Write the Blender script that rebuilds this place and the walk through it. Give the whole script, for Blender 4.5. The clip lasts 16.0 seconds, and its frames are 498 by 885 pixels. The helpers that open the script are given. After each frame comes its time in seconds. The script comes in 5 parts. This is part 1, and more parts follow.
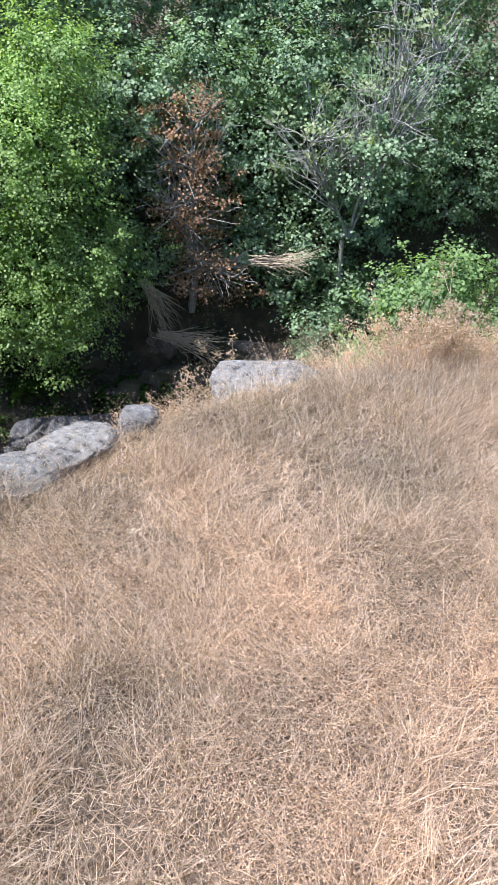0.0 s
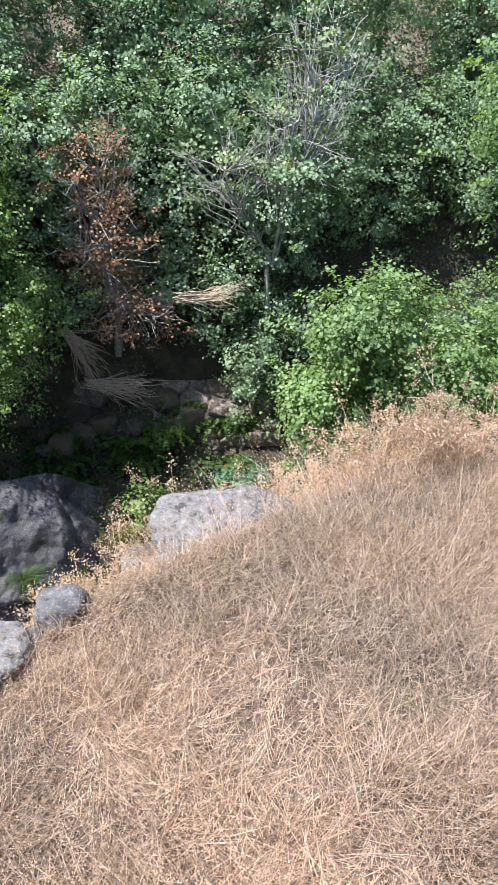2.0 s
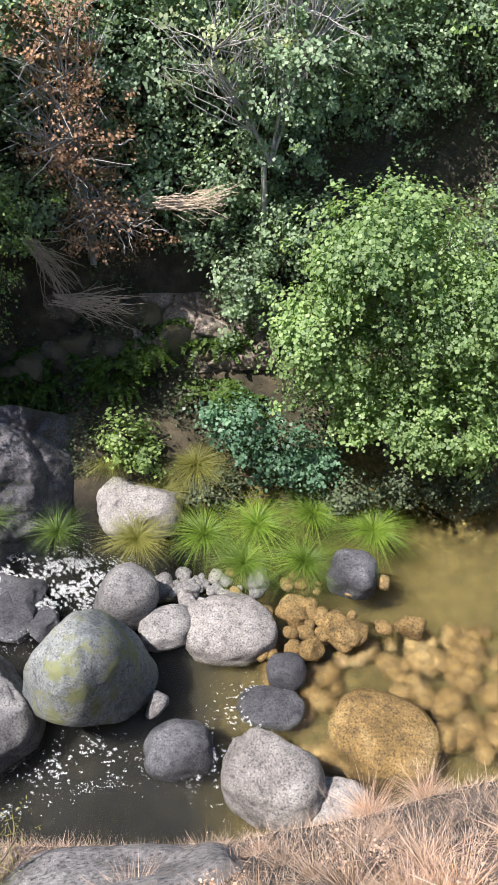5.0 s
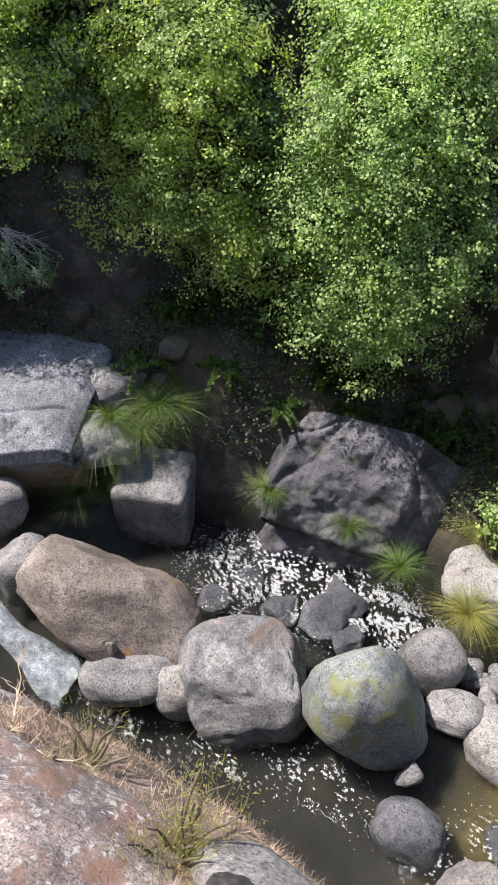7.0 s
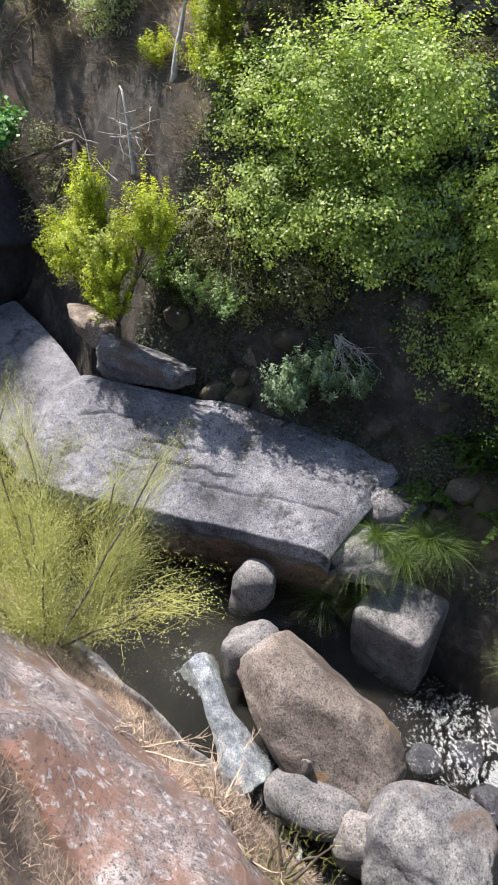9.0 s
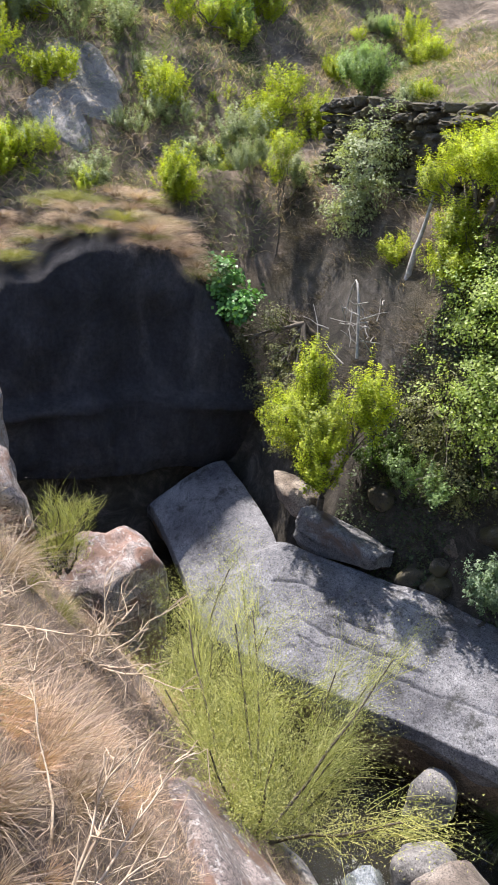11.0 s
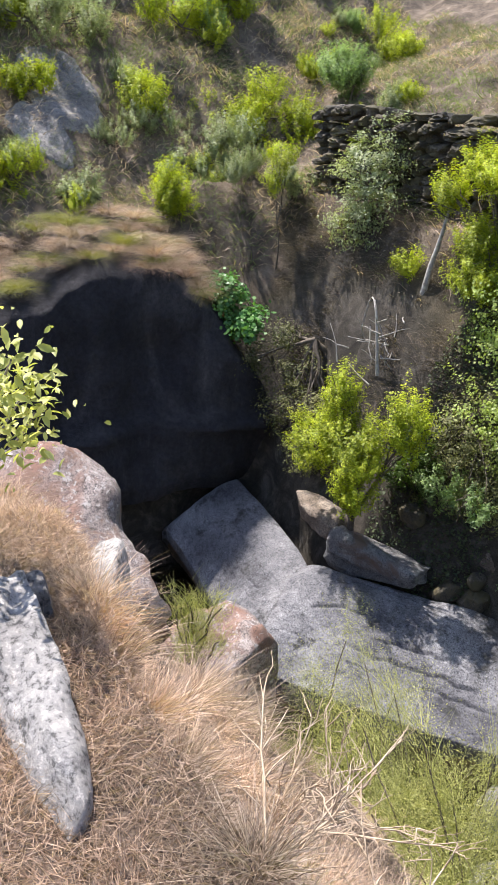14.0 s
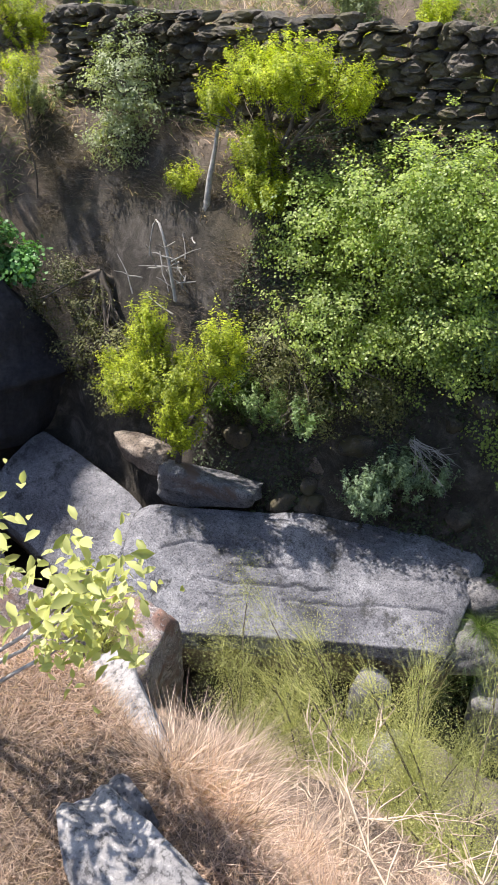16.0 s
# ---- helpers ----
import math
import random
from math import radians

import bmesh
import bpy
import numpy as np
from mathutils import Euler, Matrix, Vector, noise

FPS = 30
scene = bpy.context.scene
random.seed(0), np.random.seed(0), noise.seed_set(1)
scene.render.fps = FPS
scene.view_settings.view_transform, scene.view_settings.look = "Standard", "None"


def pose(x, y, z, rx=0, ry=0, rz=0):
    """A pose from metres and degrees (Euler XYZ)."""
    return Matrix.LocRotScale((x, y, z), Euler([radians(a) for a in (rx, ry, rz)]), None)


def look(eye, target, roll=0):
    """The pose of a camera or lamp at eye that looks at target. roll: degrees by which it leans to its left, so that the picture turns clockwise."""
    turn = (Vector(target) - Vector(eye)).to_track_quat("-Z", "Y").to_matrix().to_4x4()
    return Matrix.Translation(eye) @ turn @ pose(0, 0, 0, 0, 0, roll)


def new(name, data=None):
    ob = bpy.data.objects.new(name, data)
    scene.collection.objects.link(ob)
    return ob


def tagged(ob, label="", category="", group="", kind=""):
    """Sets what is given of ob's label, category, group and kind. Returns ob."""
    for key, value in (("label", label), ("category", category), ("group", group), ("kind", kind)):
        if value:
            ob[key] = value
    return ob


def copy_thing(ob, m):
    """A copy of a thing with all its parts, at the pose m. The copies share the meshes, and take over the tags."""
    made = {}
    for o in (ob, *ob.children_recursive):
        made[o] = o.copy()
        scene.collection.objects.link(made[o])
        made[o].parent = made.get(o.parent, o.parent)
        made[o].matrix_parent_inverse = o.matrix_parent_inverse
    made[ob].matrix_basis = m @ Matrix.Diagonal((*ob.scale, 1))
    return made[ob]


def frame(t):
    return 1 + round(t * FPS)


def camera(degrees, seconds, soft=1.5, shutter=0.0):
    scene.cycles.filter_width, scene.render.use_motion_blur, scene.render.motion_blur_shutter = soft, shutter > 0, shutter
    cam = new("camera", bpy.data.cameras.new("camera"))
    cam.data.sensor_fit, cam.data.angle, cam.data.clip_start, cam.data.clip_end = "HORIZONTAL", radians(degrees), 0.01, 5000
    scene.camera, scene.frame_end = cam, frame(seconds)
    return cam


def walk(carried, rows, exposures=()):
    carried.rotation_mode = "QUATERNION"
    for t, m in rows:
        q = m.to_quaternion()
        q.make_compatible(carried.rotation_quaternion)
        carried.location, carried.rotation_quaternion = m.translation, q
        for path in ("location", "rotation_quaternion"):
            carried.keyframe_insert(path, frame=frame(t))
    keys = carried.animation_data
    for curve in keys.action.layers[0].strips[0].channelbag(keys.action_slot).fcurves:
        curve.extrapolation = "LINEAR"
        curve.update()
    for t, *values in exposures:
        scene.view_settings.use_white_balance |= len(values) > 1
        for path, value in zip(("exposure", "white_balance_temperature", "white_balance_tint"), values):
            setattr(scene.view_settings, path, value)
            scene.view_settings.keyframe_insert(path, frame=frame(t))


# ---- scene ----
PATH = [
    (0, (-0.009, 0.139, 1.292), (0.013, 1.746, 0.102), 3.4),
    (0.5, (-0.216, 0.27, 1.351), (-0.215, 1.874, 0.155), 2.8),
    (1, (-0.285, 0.398, 1.397), (-0.294, 2.009, 0.213), 2.0),
    (1.5, (-0.154, 0.539, 1.328), (-0.103, 2.173, 0.174), 0.4),
    (2, (-0.023, 0.755, 1.26), (0.149, 2.382, 0.11), 0.2),
    (2.5, (0.148, 0.987, 1.166), (0.403, 2.602, 0.014), 0.2),
    (3, (0.301, 1.189, 1.108), (0.657, 2.748, -0.093), 0.5),
    (3.2, (0.325, 1.276, 1.098), (0.706, 2.812, -0.124), 0.6),
    (5.3, (0.338, 2.329, 1.407), (0.344, 3.712, -0.038), 0.8),
    (5.5, (0.333, 2.33, 1.419), (0.225, 3.715, -0.02), 0.4),
    (6, (0.309, 2.314, 1.424), (-0.119, 3.666, 0.012), 0.1),
    (6.5, (0.303, 2.298, 1.449), (-0.319, 3.586, 0.051), 0.2),
    (7, (0.291, 2.288, 1.448), (-0.498, 3.508, 0.072), 0.6),
    (7.5, (0.296, 2.276, 1.45), (-0.693, 3.394, 0.118), 0.0),
    (8, (0.264, 2.248, 1.416), (-0.893, 3.297, 0.166), 1.4),
    (8.5, (0.193, 2.192, 1.4), (-1.085, 3.154, 0.2), 2.3),
    (9, (0.131, 2.132, 1.407), (-1.246, 3.015, 0.257), 3.2),
    (9.5, (0.077, 2.108, 1.423), (-1.435, 2.877, 0.363), 2.1),
    (10, (0.019, 2.048, 1.428), (-1.648, 2.686, 0.526), 2.2),
    (10.2, (-0.027, 1.991, 1.414), (-1.742, 2.581, 0.571), 2.6),
    (12.3, (-0.366, 1.22, 1.663), (-2.117, 1.784, 0.876), 4.7),
    (12.5, (-0.477, 1.145, 1.674), (-2.225, 1.716, 0.888), 4.8),
    (13, (-0.608, 0.994, 1.747), (-2.346, 1.58, 0.949), 4.2),
    (13.5, (-0.717, 0.786, 1.908), (-2.445, 1.374, 1.09), 3.3),
    (14, (-0.93, 0.659, 2.015), (-2.599, 1.361, 1.166), 2.5),
    (14.5, (-1.069, 0.542, 2.07), (-2.608, 1.424, 1.145), 3.6),
    (15, (-1.273, 0.478, 2.166), (-2.712, 1.456, 1.18), 2.7),
    (15.5, (-1.494, 0.39, 2.237), (-2.811, 1.483, 1.202), 1.4),
    (16, (-1.747, 0.334, 2.302), (-3.009, 1.467, 1.242), 0.4),
]
cam = camera(35.2, 16.0, soft=0.8)
walk(cam, [(t, look(eye, target, roll)) for t, eye, target, roll in PATH],
     [(0, 1.0, 5750, 8), (1.5, 1.08, 5950, 10), (3.2, 1.08, 5950, 10), (5.3, 1.1, 6400, 14), (13, 1.1, 6500, 14), (14, 1.0, 6500, 14), (16, 1.0, 6500, 14)])

# ---- world, sun, exposure ----
SUN_TO = Vector((-0.43, -0.14, 0.89)).normalized()
world = bpy.data.worlds.new("world")
scene.world = world
world.use_nodes = True
wn = world.node_tree
sky = wn.nodes.new("ShaderNodeTexSky")
sky.sky_type, sky.sun_disc = "NISHITA", False
sky.sun_elevation = math.asin(SUN_TO.z)
sky.sun_rotation = math.atan2(SUN_TO.x, SUN_TO.y)
wn.links.new(sky.outputs[0], wn.nodes["Background"].inputs["Color"])
wn.nodes["Background"].inputs["Strength"].default_value = 0.125
sun_data = bpy.data.lights.new("sun", "SUN")
sun_data.energy, sun_data.angle, sun_data.color = 4.6, radians(0.53), (1.0, 0.955, 0.88)
sun = new("sun", sun_data)
sun.matrix_world = look(SUN_TO * 60, (0, 0, 0))

# ---- materials ----


def ramp_node(nt, stops, x, y):
    n = nt.nodes.new("ShaderNodeValToRGB")
    n.location = (x, y)
    while len(n.color_ramp.elements) < len(stops):
        n.color_ramp.elements.new(0.5)
    for e, (p, c) in zip(n.color_ramp.elements, stops):
        e.position, e.color = p, (*c, 1)
    return n


def noise_node(nt, scale, detail, vec, rough=0.6, dist=0.0):
    n = nt.nodes.new("ShaderNodeTexNoise")
    n.inputs["Scale"].default_value, n.inputs["Detail"].default_value = scale, detail
    n.inputs["Roughness"].default_value, n.inputs["Distortion"].default_value = rough, dist
    nt.links.new(vec, n.inputs["Vector"])
    return n


def mix_node(nt, fac, a, b, mode="MIX"):
    n = nt.nodes.new("ShaderNodeMix")
    n.data_type, n.blend_type = "RGBA", mode
    for slot, v in (("Factor", fac), (6, a), (7, b)):
        s = n.inputs[slot] if slot != "Factor" else n.inputs[0]
        if isinstance(v, bpy.types.NodeSocket):
            nt.links.new(v, s)
        elif isinstance(v, tuple):
            s.default_value = (*v, 1)
        else:
            s.default_value = v
    return n.outputs[2]


def base_mat(name, rough=0.8):
    m = bpy.data.materials.new(name)
    m.use_nodes = True
    nt = m.node_tree
    b = nt.nodes["Principled BSDF"]
    b.inputs["Roughness"].default_value = rough
    pos = nt.nodes.new("ShaderNodeNewGeometry").outputs["Position"]
    return m, nt, b, pos


def bump(nt, b, height, strength, dist):
    n = nt.nodes.new("ShaderNodeBump")
    n.inputs["Strength"].default_value, n.inputs["Distance"].default_value = strength, dist
    nt.links.new(height, n.inputs["Height"])
    nt.links.new(n.outputs[0], b.inputs["Normal"])


def rock_mat(name, dark, mid, light, stain=None, stain_at=0.62, speck=48.0, big=1.6, moss=None, moss_at=0.66, spots=None):
    m, nt, b, pos = base_mat(name, 0.78)
    n1 = noise_node(nt, big, 8, pos, 0.62, 0.3)
    n2 = noise_node(nt, speck, 5, pos, 0.7)
    n3 = noise_node(nt, big * 0.6, 4, pos, 0.6, 0.8)
    r1 = ramp_node(nt, [(0.3, dark), (0.52, mid), (0.72, light)], 0, 0)
    nt.links.new(n1.outputs[0], r1.inputs[0])
    r2 = ramp_node(nt, [(0.38, (0.3, 0.3, 0.3)), (0.46, (0.88, 0.88, 0.88)), (0.58, (1.08, 1.07, 1.06)), (0.66, (1.7, 1.68, 1.65))], 0, -200)
    nt.links.new(n2.outputs[0], r2.inputs[0])
    col = mix_node(nt, 1.0, r1.outputs[0], r2.outputs[0], "MULTIPLY")
    n6 = noise_node(nt, speck * 0.2, 7, pos, 0.72, 0.4)
    r6 = ramp_node(nt, [(0.35, (0.48, 0.48, 0.5)), (0.45, (0.93, 0.93, 0.93)), (0.66, (1.2, 1.19, 1.17))], 0, -300)
    nt.links.new(n6.outputs[0], r6.inputs[0])
    col = mix_node(nt, 1.0, col, r6.outputs[0], "MULTIPLY")
    if stain:
        r3 = ramp_node(nt, [(stain_at - 0.06, (0, 0, 0)), (stain_at + 0.06, (1, 1, 1))], 0, -400)
        nt.links.new(n3.outputs[0], r3.inputs[0])
        col = mix_node(nt, r3.outputs[0], col, stain)
    if spots:
        for scale, lo, tone in ((24.0, 0.3, spots), (46.0, 0.3, tuple(0.14 * c for c in spots))):
            vor = nt.nodes.new("ShaderNodeTexVoronoi")
            vor.inputs["Scale"].default_value = scale
            nt.links.new(mix_node(nt, 0.16, pos, noise_node(nt, 14, 6, pos, 0.75).outputs[1]), vor.inputs["Vector"])
            r5 = ramp_node(nt, [(lo - 0.07, (1, 1, 1)), (lo + 0.05, (0, 0, 0))], 0, -500)
            nt.links.new(vor.outputs["Distance"], r5.inputs[0])
            col = mix_node(nt, r5.outputs[0], col, tone)
    if moss:
        n4 = noise_node(nt, big * 1.7, 7, pos, 0.72, 0.2)
        r4 = ramp_node(nt, [(moss_at - 0.05, (0, 0, 0)), (moss_at + 0.04, (1, 1, 1))], 0, -600)
        nt.links.new(n4.outputs[0], r4.inputs[0])
        col = mix_node(nt, r4.outputs[0], col, moss)
    nt.links.new(col, b.inputs["Base Color"])
    n5 = noise_node(nt, 6.0, 11, pos, 0.74)
    bump(nt, b, n5.outputs[0], 0.8, 0.07)
    return m


def leaf_mat(name, a, c, gloss=0.45, through_light=0.35):
    """Leaf: colour varies leaf by leaf; part of the light passes through."""
    m, nt, b, pos = base_mat(name, gloss)
    geo = nt.nodes.new("ShaderNodeNewGeometry")
    b.inputs["Specular IOR Level"].default_value = 0.45
    r = ramp_node(nt, [(0.0, a), (1.0, c)], 0, 0)
    nt.links.new(geo.outputs["Random Per Island"], r.inputs[0])
    n = noise_node(nt, 1.1, 3, pos)
    r2 = ramp_node(nt, [(0.35, (0.65, 0.68, 0.62)), (0.65, (1.25, 1.22, 1.1))], 0, -200)
    nt.links.new(n.outputs[0], r2.inputs[0])
    col = mix_node(nt, 1.0, r.outputs[0], r2.outputs[0], "MULTIPLY")
    nt.links.new(col, b.inputs["Base Color"])
    tr = nt.nodes.new("ShaderNodeBsdfTranslucent")
    warm = mix_node(nt, 1.0, col, (1.5, 1.6, 0.7), "MULTIPLY")
    nt.links.new(warm, tr.inputs["Color"])
    mx = nt.nodes.new("ShaderNodeMixShader")
    mx.inputs[0].default_value = through_light
    nt.links.new(b.outputs[0], mx.inputs[1])
    nt.links.new(tr.outputs[0], mx.inputs[2])
    nt.links.new(mx.outputs[0], nt.nodes["Material Output"].inputs["Surface"])
    return m


GRANITE = rock_mat("granite_grey", (0.1, 0.1, 0.105), (0.21, 0.2, 0.2), (0.33, 0.315, 0.305))
GRANITE_BLUE = rock_mat("granite_blue_grey", (0.13, 0.145, 0.16), (0.225, 0.24, 0.24), (0.34, 0.34, 0.31), moss=(0.2, 0.21, 0.1), moss_at=0.56)
GRANITE_WARM = rock_mat("granite_warm", (0.1, 0.08, 0.068), (0.2, 0.165, 0.145), (0.38, 0.34, 0.31), stain=(0.3, 0.16, 0.04), stain_at=0.66)
GRANITE_PALE = rock_mat("granite_pale", (0.16, 0.145, 0.14), (0.28, 0.26, 0.25), (0.4, 0.38, 0.365))
GRANITE_BOULDER = rock_mat("granite_boulder", (0.1, 0.1, 0.11), (0.2, 0.195, 0.2), (0.36, 0.35, 0.34), stain=(0.16, 0.11, 0.085), stain_at=0.6, big=2.4)
# Damp rock, its colour darkened further for the willow's shade.
BEDROCK = rock_mat("bedrock_damp_shaded", (0.035, 0.034, 0.04), (0.1, 0.095, 0.105), (0.2, 0.19, 0.195), big=1.9, moss=(0.05, 0.06, 0.03), moss_at=0.62)
GRANITE_DARK = rock_mat("granite_dark_wet", (0.03, 0.03, 0.035), (0.075, 0.075, 0.085), (0.16, 0.16, 0.175))
STONE_BROWN = rock_mat("stone_ochre_wet", (0.11, 0.07, 0.02), (0.22, 0.14, 0.05), (0.36, 0.26, 0.12), speck=40)
LICHEN_ROCK = rock_mat("granite_lichen", (0.14, 0.115, 0.11), (0.3, 0.245, 0.23), (0.5, 0.435, 0.415), stain=(0.3, 0.17, 0.125), stain_at=0.54, moss=(0.22, 0.135, 0.1), moss_at=0.57, speck=120, big=2.6, spots=(0.5, 0.46, 0.44))
GRANITE_WHITE = rock_mat("granite_white", (0.34, 0.32, 0.31), (0.43, 0.41, 0.4), (0.54, 0.52, 0.51), stain=(0.12, 0.075, 0.045), stain_at=0.66, big=3.2)
BANK_STONE = rock_mat("bank_stone", (0.1, 0.075, 0.055), (0.22, 0.175, 0.14), (0.42, 0.36, 0.3), big=3.0)
WALL_STONE = rock_mat("wall_stone", (0.04, 0.035, 0.025), (0.1, 0.085, 0.065), (0.22, 0.19, 0.155), moss=(0.1, 0.085, 0.045), moss_at=0.52)


def soil_mat(name, a, c, d, scale=3.0):
    m, nt, b, pos = base_mat(name, 0.95)
    n1, n2 = noise_node(nt, scale, 9, pos, 0.7), noise_node(nt, 60, 6, pos, 0.75)
    r = ramp_node(nt, [(0.32, a), (0.5, c), (0.68, d)], 0, 0)
    nt.links.new(n1.outputs[0], r.inputs[0])
    r2 = ramp_node(nt, [(0.35, (0.35, 0.33, 0.3)), (0.52, (1, 1, 1)), (0.68, (1.5, 1.45, 1.35))], 0, -200)
    nt.links.new(n2.outputs[0], r2.inputs[0])
    nt.links.new(mix_node(nt, 1.0, r.outputs[0], r2.outputs[0], "MULTIPLY"), b.inputs["Base Color"])
    bump(nt, b, n2.outputs[0], 0.9, 0.03)
    return m


def ground_mat():
    """One ground: straw litter on the meadow, brown humus on the far slope, dark rock where it is steep, ochre gravel
    in the bed, painted near black upstream for shade.
    """
    m, nt, b, pos = base_mat("ground", 0.95)
    n1, n2, n3 = noise_node(nt, 2.2, 9, pos, 0.7), noise_node(nt, 75, 6, pos, 0.8), noise_node(nt, 2.6, 9, pos, 0.75, 0.8)
    straw = ramp_node(nt, [(0.3, (0.06, 0.042, 0.03)), (0.5, (0.22, 0.165, 0.13)), (0.7, (0.44, 0.35, 0.28))], 0, 0)
    nt.links.new(n1.outputs[0], straw.inputs[0])
    humus = ramp_node(nt, [(0.34, (0.03, 0.028, 0.014)), (0.5, (0.075, 0.06, 0.036)), (0.68, (0.15, 0.12, 0.075))], 0, -200)
    nt.links.new(n1.outputs[0], humus.inputs[0])
    rock = ramp_node(nt, [(0.3, (0.02, 0.017, 0.014)), (0.5, (0.07, 0.06, 0.048)), (0.72, (0.2, 0.175, 0.15))], 0, -400)
    nt.links.new(n3.outputs[0], rock.inputs[0])
    bed = ramp_node(nt, [(0.34, (0.03, 0.024, 0.008)), (0.5, (0.13, 0.1, 0.028)), (0.66, (0.34, 0.27, 0.1))], 0, -600)
    # Near-black upstream bed: the shade over the water is put into its colour.
    shaded_bed = ramp_node(nt, [(0.35, (0.006, 0.006, 0.005)), (0.55, (0.014, 0.012, 0.009)), (0.7, (0.04, 0.031, 0.018))], 0, -700)
    nt.links.new(noise_node(nt, 5, 6, pos, 0.7).outputs[0], shaded_bed.inputs[0])
    nt.links.new(noise_node(nt, 13, 7, pos, 0.75).outputs[0], bed.inputs[0])
    geo = nt.nodes.new("ShaderNodeNewGeometry")
    sepn = nt.nodes.new("ShaderNodeSeparateXYZ")
    nt.links.new(geo.outputs["Normal"], sepn.inputs[0])
    sepp = nt.nodes.new("ShaderNodeSeparateXYZ")
    nt.links.new(pos, sepp.inputs[0])

    def step(sock, lo, hi):
        n = nt.nodes.new("ShaderNodeMapRange")
        n.inputs[1].default_value, n.inputs[2].default_value = lo, hi
        nt.links.new(sock, n.inputs[0])
        return n.outputs[0]
    vc = nt.nodes.new("ShaderNodeVertexColor")
    vc.layer_name = "cover"
    col = mix_node(nt, vc.outputs[0], humus.outputs[0], straw.outputs[0])
    col = mix_node(nt, step(sepn.outputs[2], 0.6, 0.42), col, rock.outputs[0])
    floor_col = mix_node(nt, step(sepp.outputs[0], 0.1, 1.1), shaded_bed.outputs[0], bed.outputs[0])
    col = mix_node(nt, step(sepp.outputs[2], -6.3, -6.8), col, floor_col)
    r2 = ramp_node(nt, [(0.35, (0.4, 0.38, 0.34)), (0.52, (1, 1, 1)), (0.68, (1.45, 1.42, 1.35))], 0, -800)
    nt.links.new(n2.outputs[0], r2.inputs[0])
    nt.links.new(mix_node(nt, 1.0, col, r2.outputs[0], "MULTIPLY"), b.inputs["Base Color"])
    bump(nt, b, n2.outputs[0], 0.8, 0.03)
    return m


def wood_mat(name, a, c):
    m, nt, b, pos = base_mat(name, 0.85)
    n1 = noise_node(nt, 14, 6, pos, 0.7, 0.6)
    r = ramp_node(nt, [(0.35, a), (0.65, c)], 0, 0)
    nt.links.new(n1.outputs[0], r.inputs[0])
    nt.links.new(r.outputs[0], b.inputs["Base Color"])
    bump(nt, b, n1.outputs[0], 0.5, 0.01)
    return m


def water_mat(name, wave, dist, tint):
    m, nt, b, pos = base_mat(name, 0.03)
    b.inputs["Base Color"].default_value = (*tint, 1)
    b.inputs["Transmission Weight"].default_value = 1.0
    b.inputs["IOR"].default_value = 1.33
    n1, n2 = noise_node(nt, wave, 5, pos, 0.6, 0.5), noise_node(nt, wave * 0.3, 3, pos, 0.5)
    add = nt.nodes.new("ShaderNodeMath")
    nt.links.new(n1.outputs[0], add.inputs[0])
    nt.links.new(n2.outputs[0], add.inputs[1])
    bump(nt, b, add.outputs[0], 0.6, dist)
    return m


GROUND = ground_mat()
BARK = wood_mat("bark", (0.05, 0.04, 0.03), (0.16, 0.13, 0.1))
BARK_GREY = wood_mat("bark_grey", (0.22, 0.2, 0.18), (0.5, 0.47, 0.43))
TWIG_TAN = wood_mat("twig_tan", (0.35, 0.26, 0.18), (0.62, 0.5, 0.38))
CHAR = wood_mat("charred_wood", (0.012, 0.011, 0.01), (0.05, 0.045, 0.04))
LEAF = leaf_mat("leaf_green", (0.14, 0.22, 0.1), (0.33, 0.44, 0.2), 0.5, 0.45)
LEAF_BRIGHT = leaf_mat("leaf_bright", (0.16, 0.24, 0.09), (0.4, 0.51, 0.2), 0.5, 0.46)
LEAF_DARK = leaf_mat("leaf_dark_glossy", (0.11, 0.17, 0.11), (0.32, 0.42, 0.28), 0.5, 0.36)
# Shaded leaf copy: the gloom under the thicket is put into its colour.
LEAF_SHADE = leaf_mat("leaf_undergrowth_shaded", (0.05, 0.07, 0.045), (0.13, 0.16, 0.09), 0.7, 0.25)
LEAF_YELLOW = leaf_mat("leaf_yellow_green", (0.17, 0.23, 0.015), (0.54, 0.58, 0.035), 0.5, 0.42)
LEAF_GREY = leaf_mat("leaf_grey_green", (0.2, 0.24, 0.13), (0.38, 0.42, 0.27), 0.5, 0.35)
LEAF_DEAD = leaf_mat("leaf_rust", (0.18, 0.1, 0.07), (0.5, 0.3, 0.2), 0.7, 0.3)
LEAF_OLIVE = leaf_mat("leaf_olive", (0.09, 0.1, 0.045), (0.22, 0.22, 0.1), 0.6, 0.3)
LEAF_IVY = leaf_mat("leaf_ivy", (0.06, 0.17, 0.05), (0.16, 0.34, 0.1), 0.45, 0.3)
LEAF_TEAL = leaf_mat("leaf_teal", (0.05, 0.11, 0.075), (0.16, 0.28, 0.18), 0.45, 0.3)
LEAF_LIME = leaf_mat("leaf_lime", (0.2, 0.27, 0.08), (0.5, 0.58, 0.2), 0.45, 0.46)
FERN = leaf_mat("fern_green", (0.035, 0.07, 0.015), (0.1, 0.165, 0.03), 0.5, 0.45)
SEDGE = leaf_mat("sedge_green", (0.06, 0.13, 0.015), (0.27, 0.38, 0.06), 0.45, 0.3)
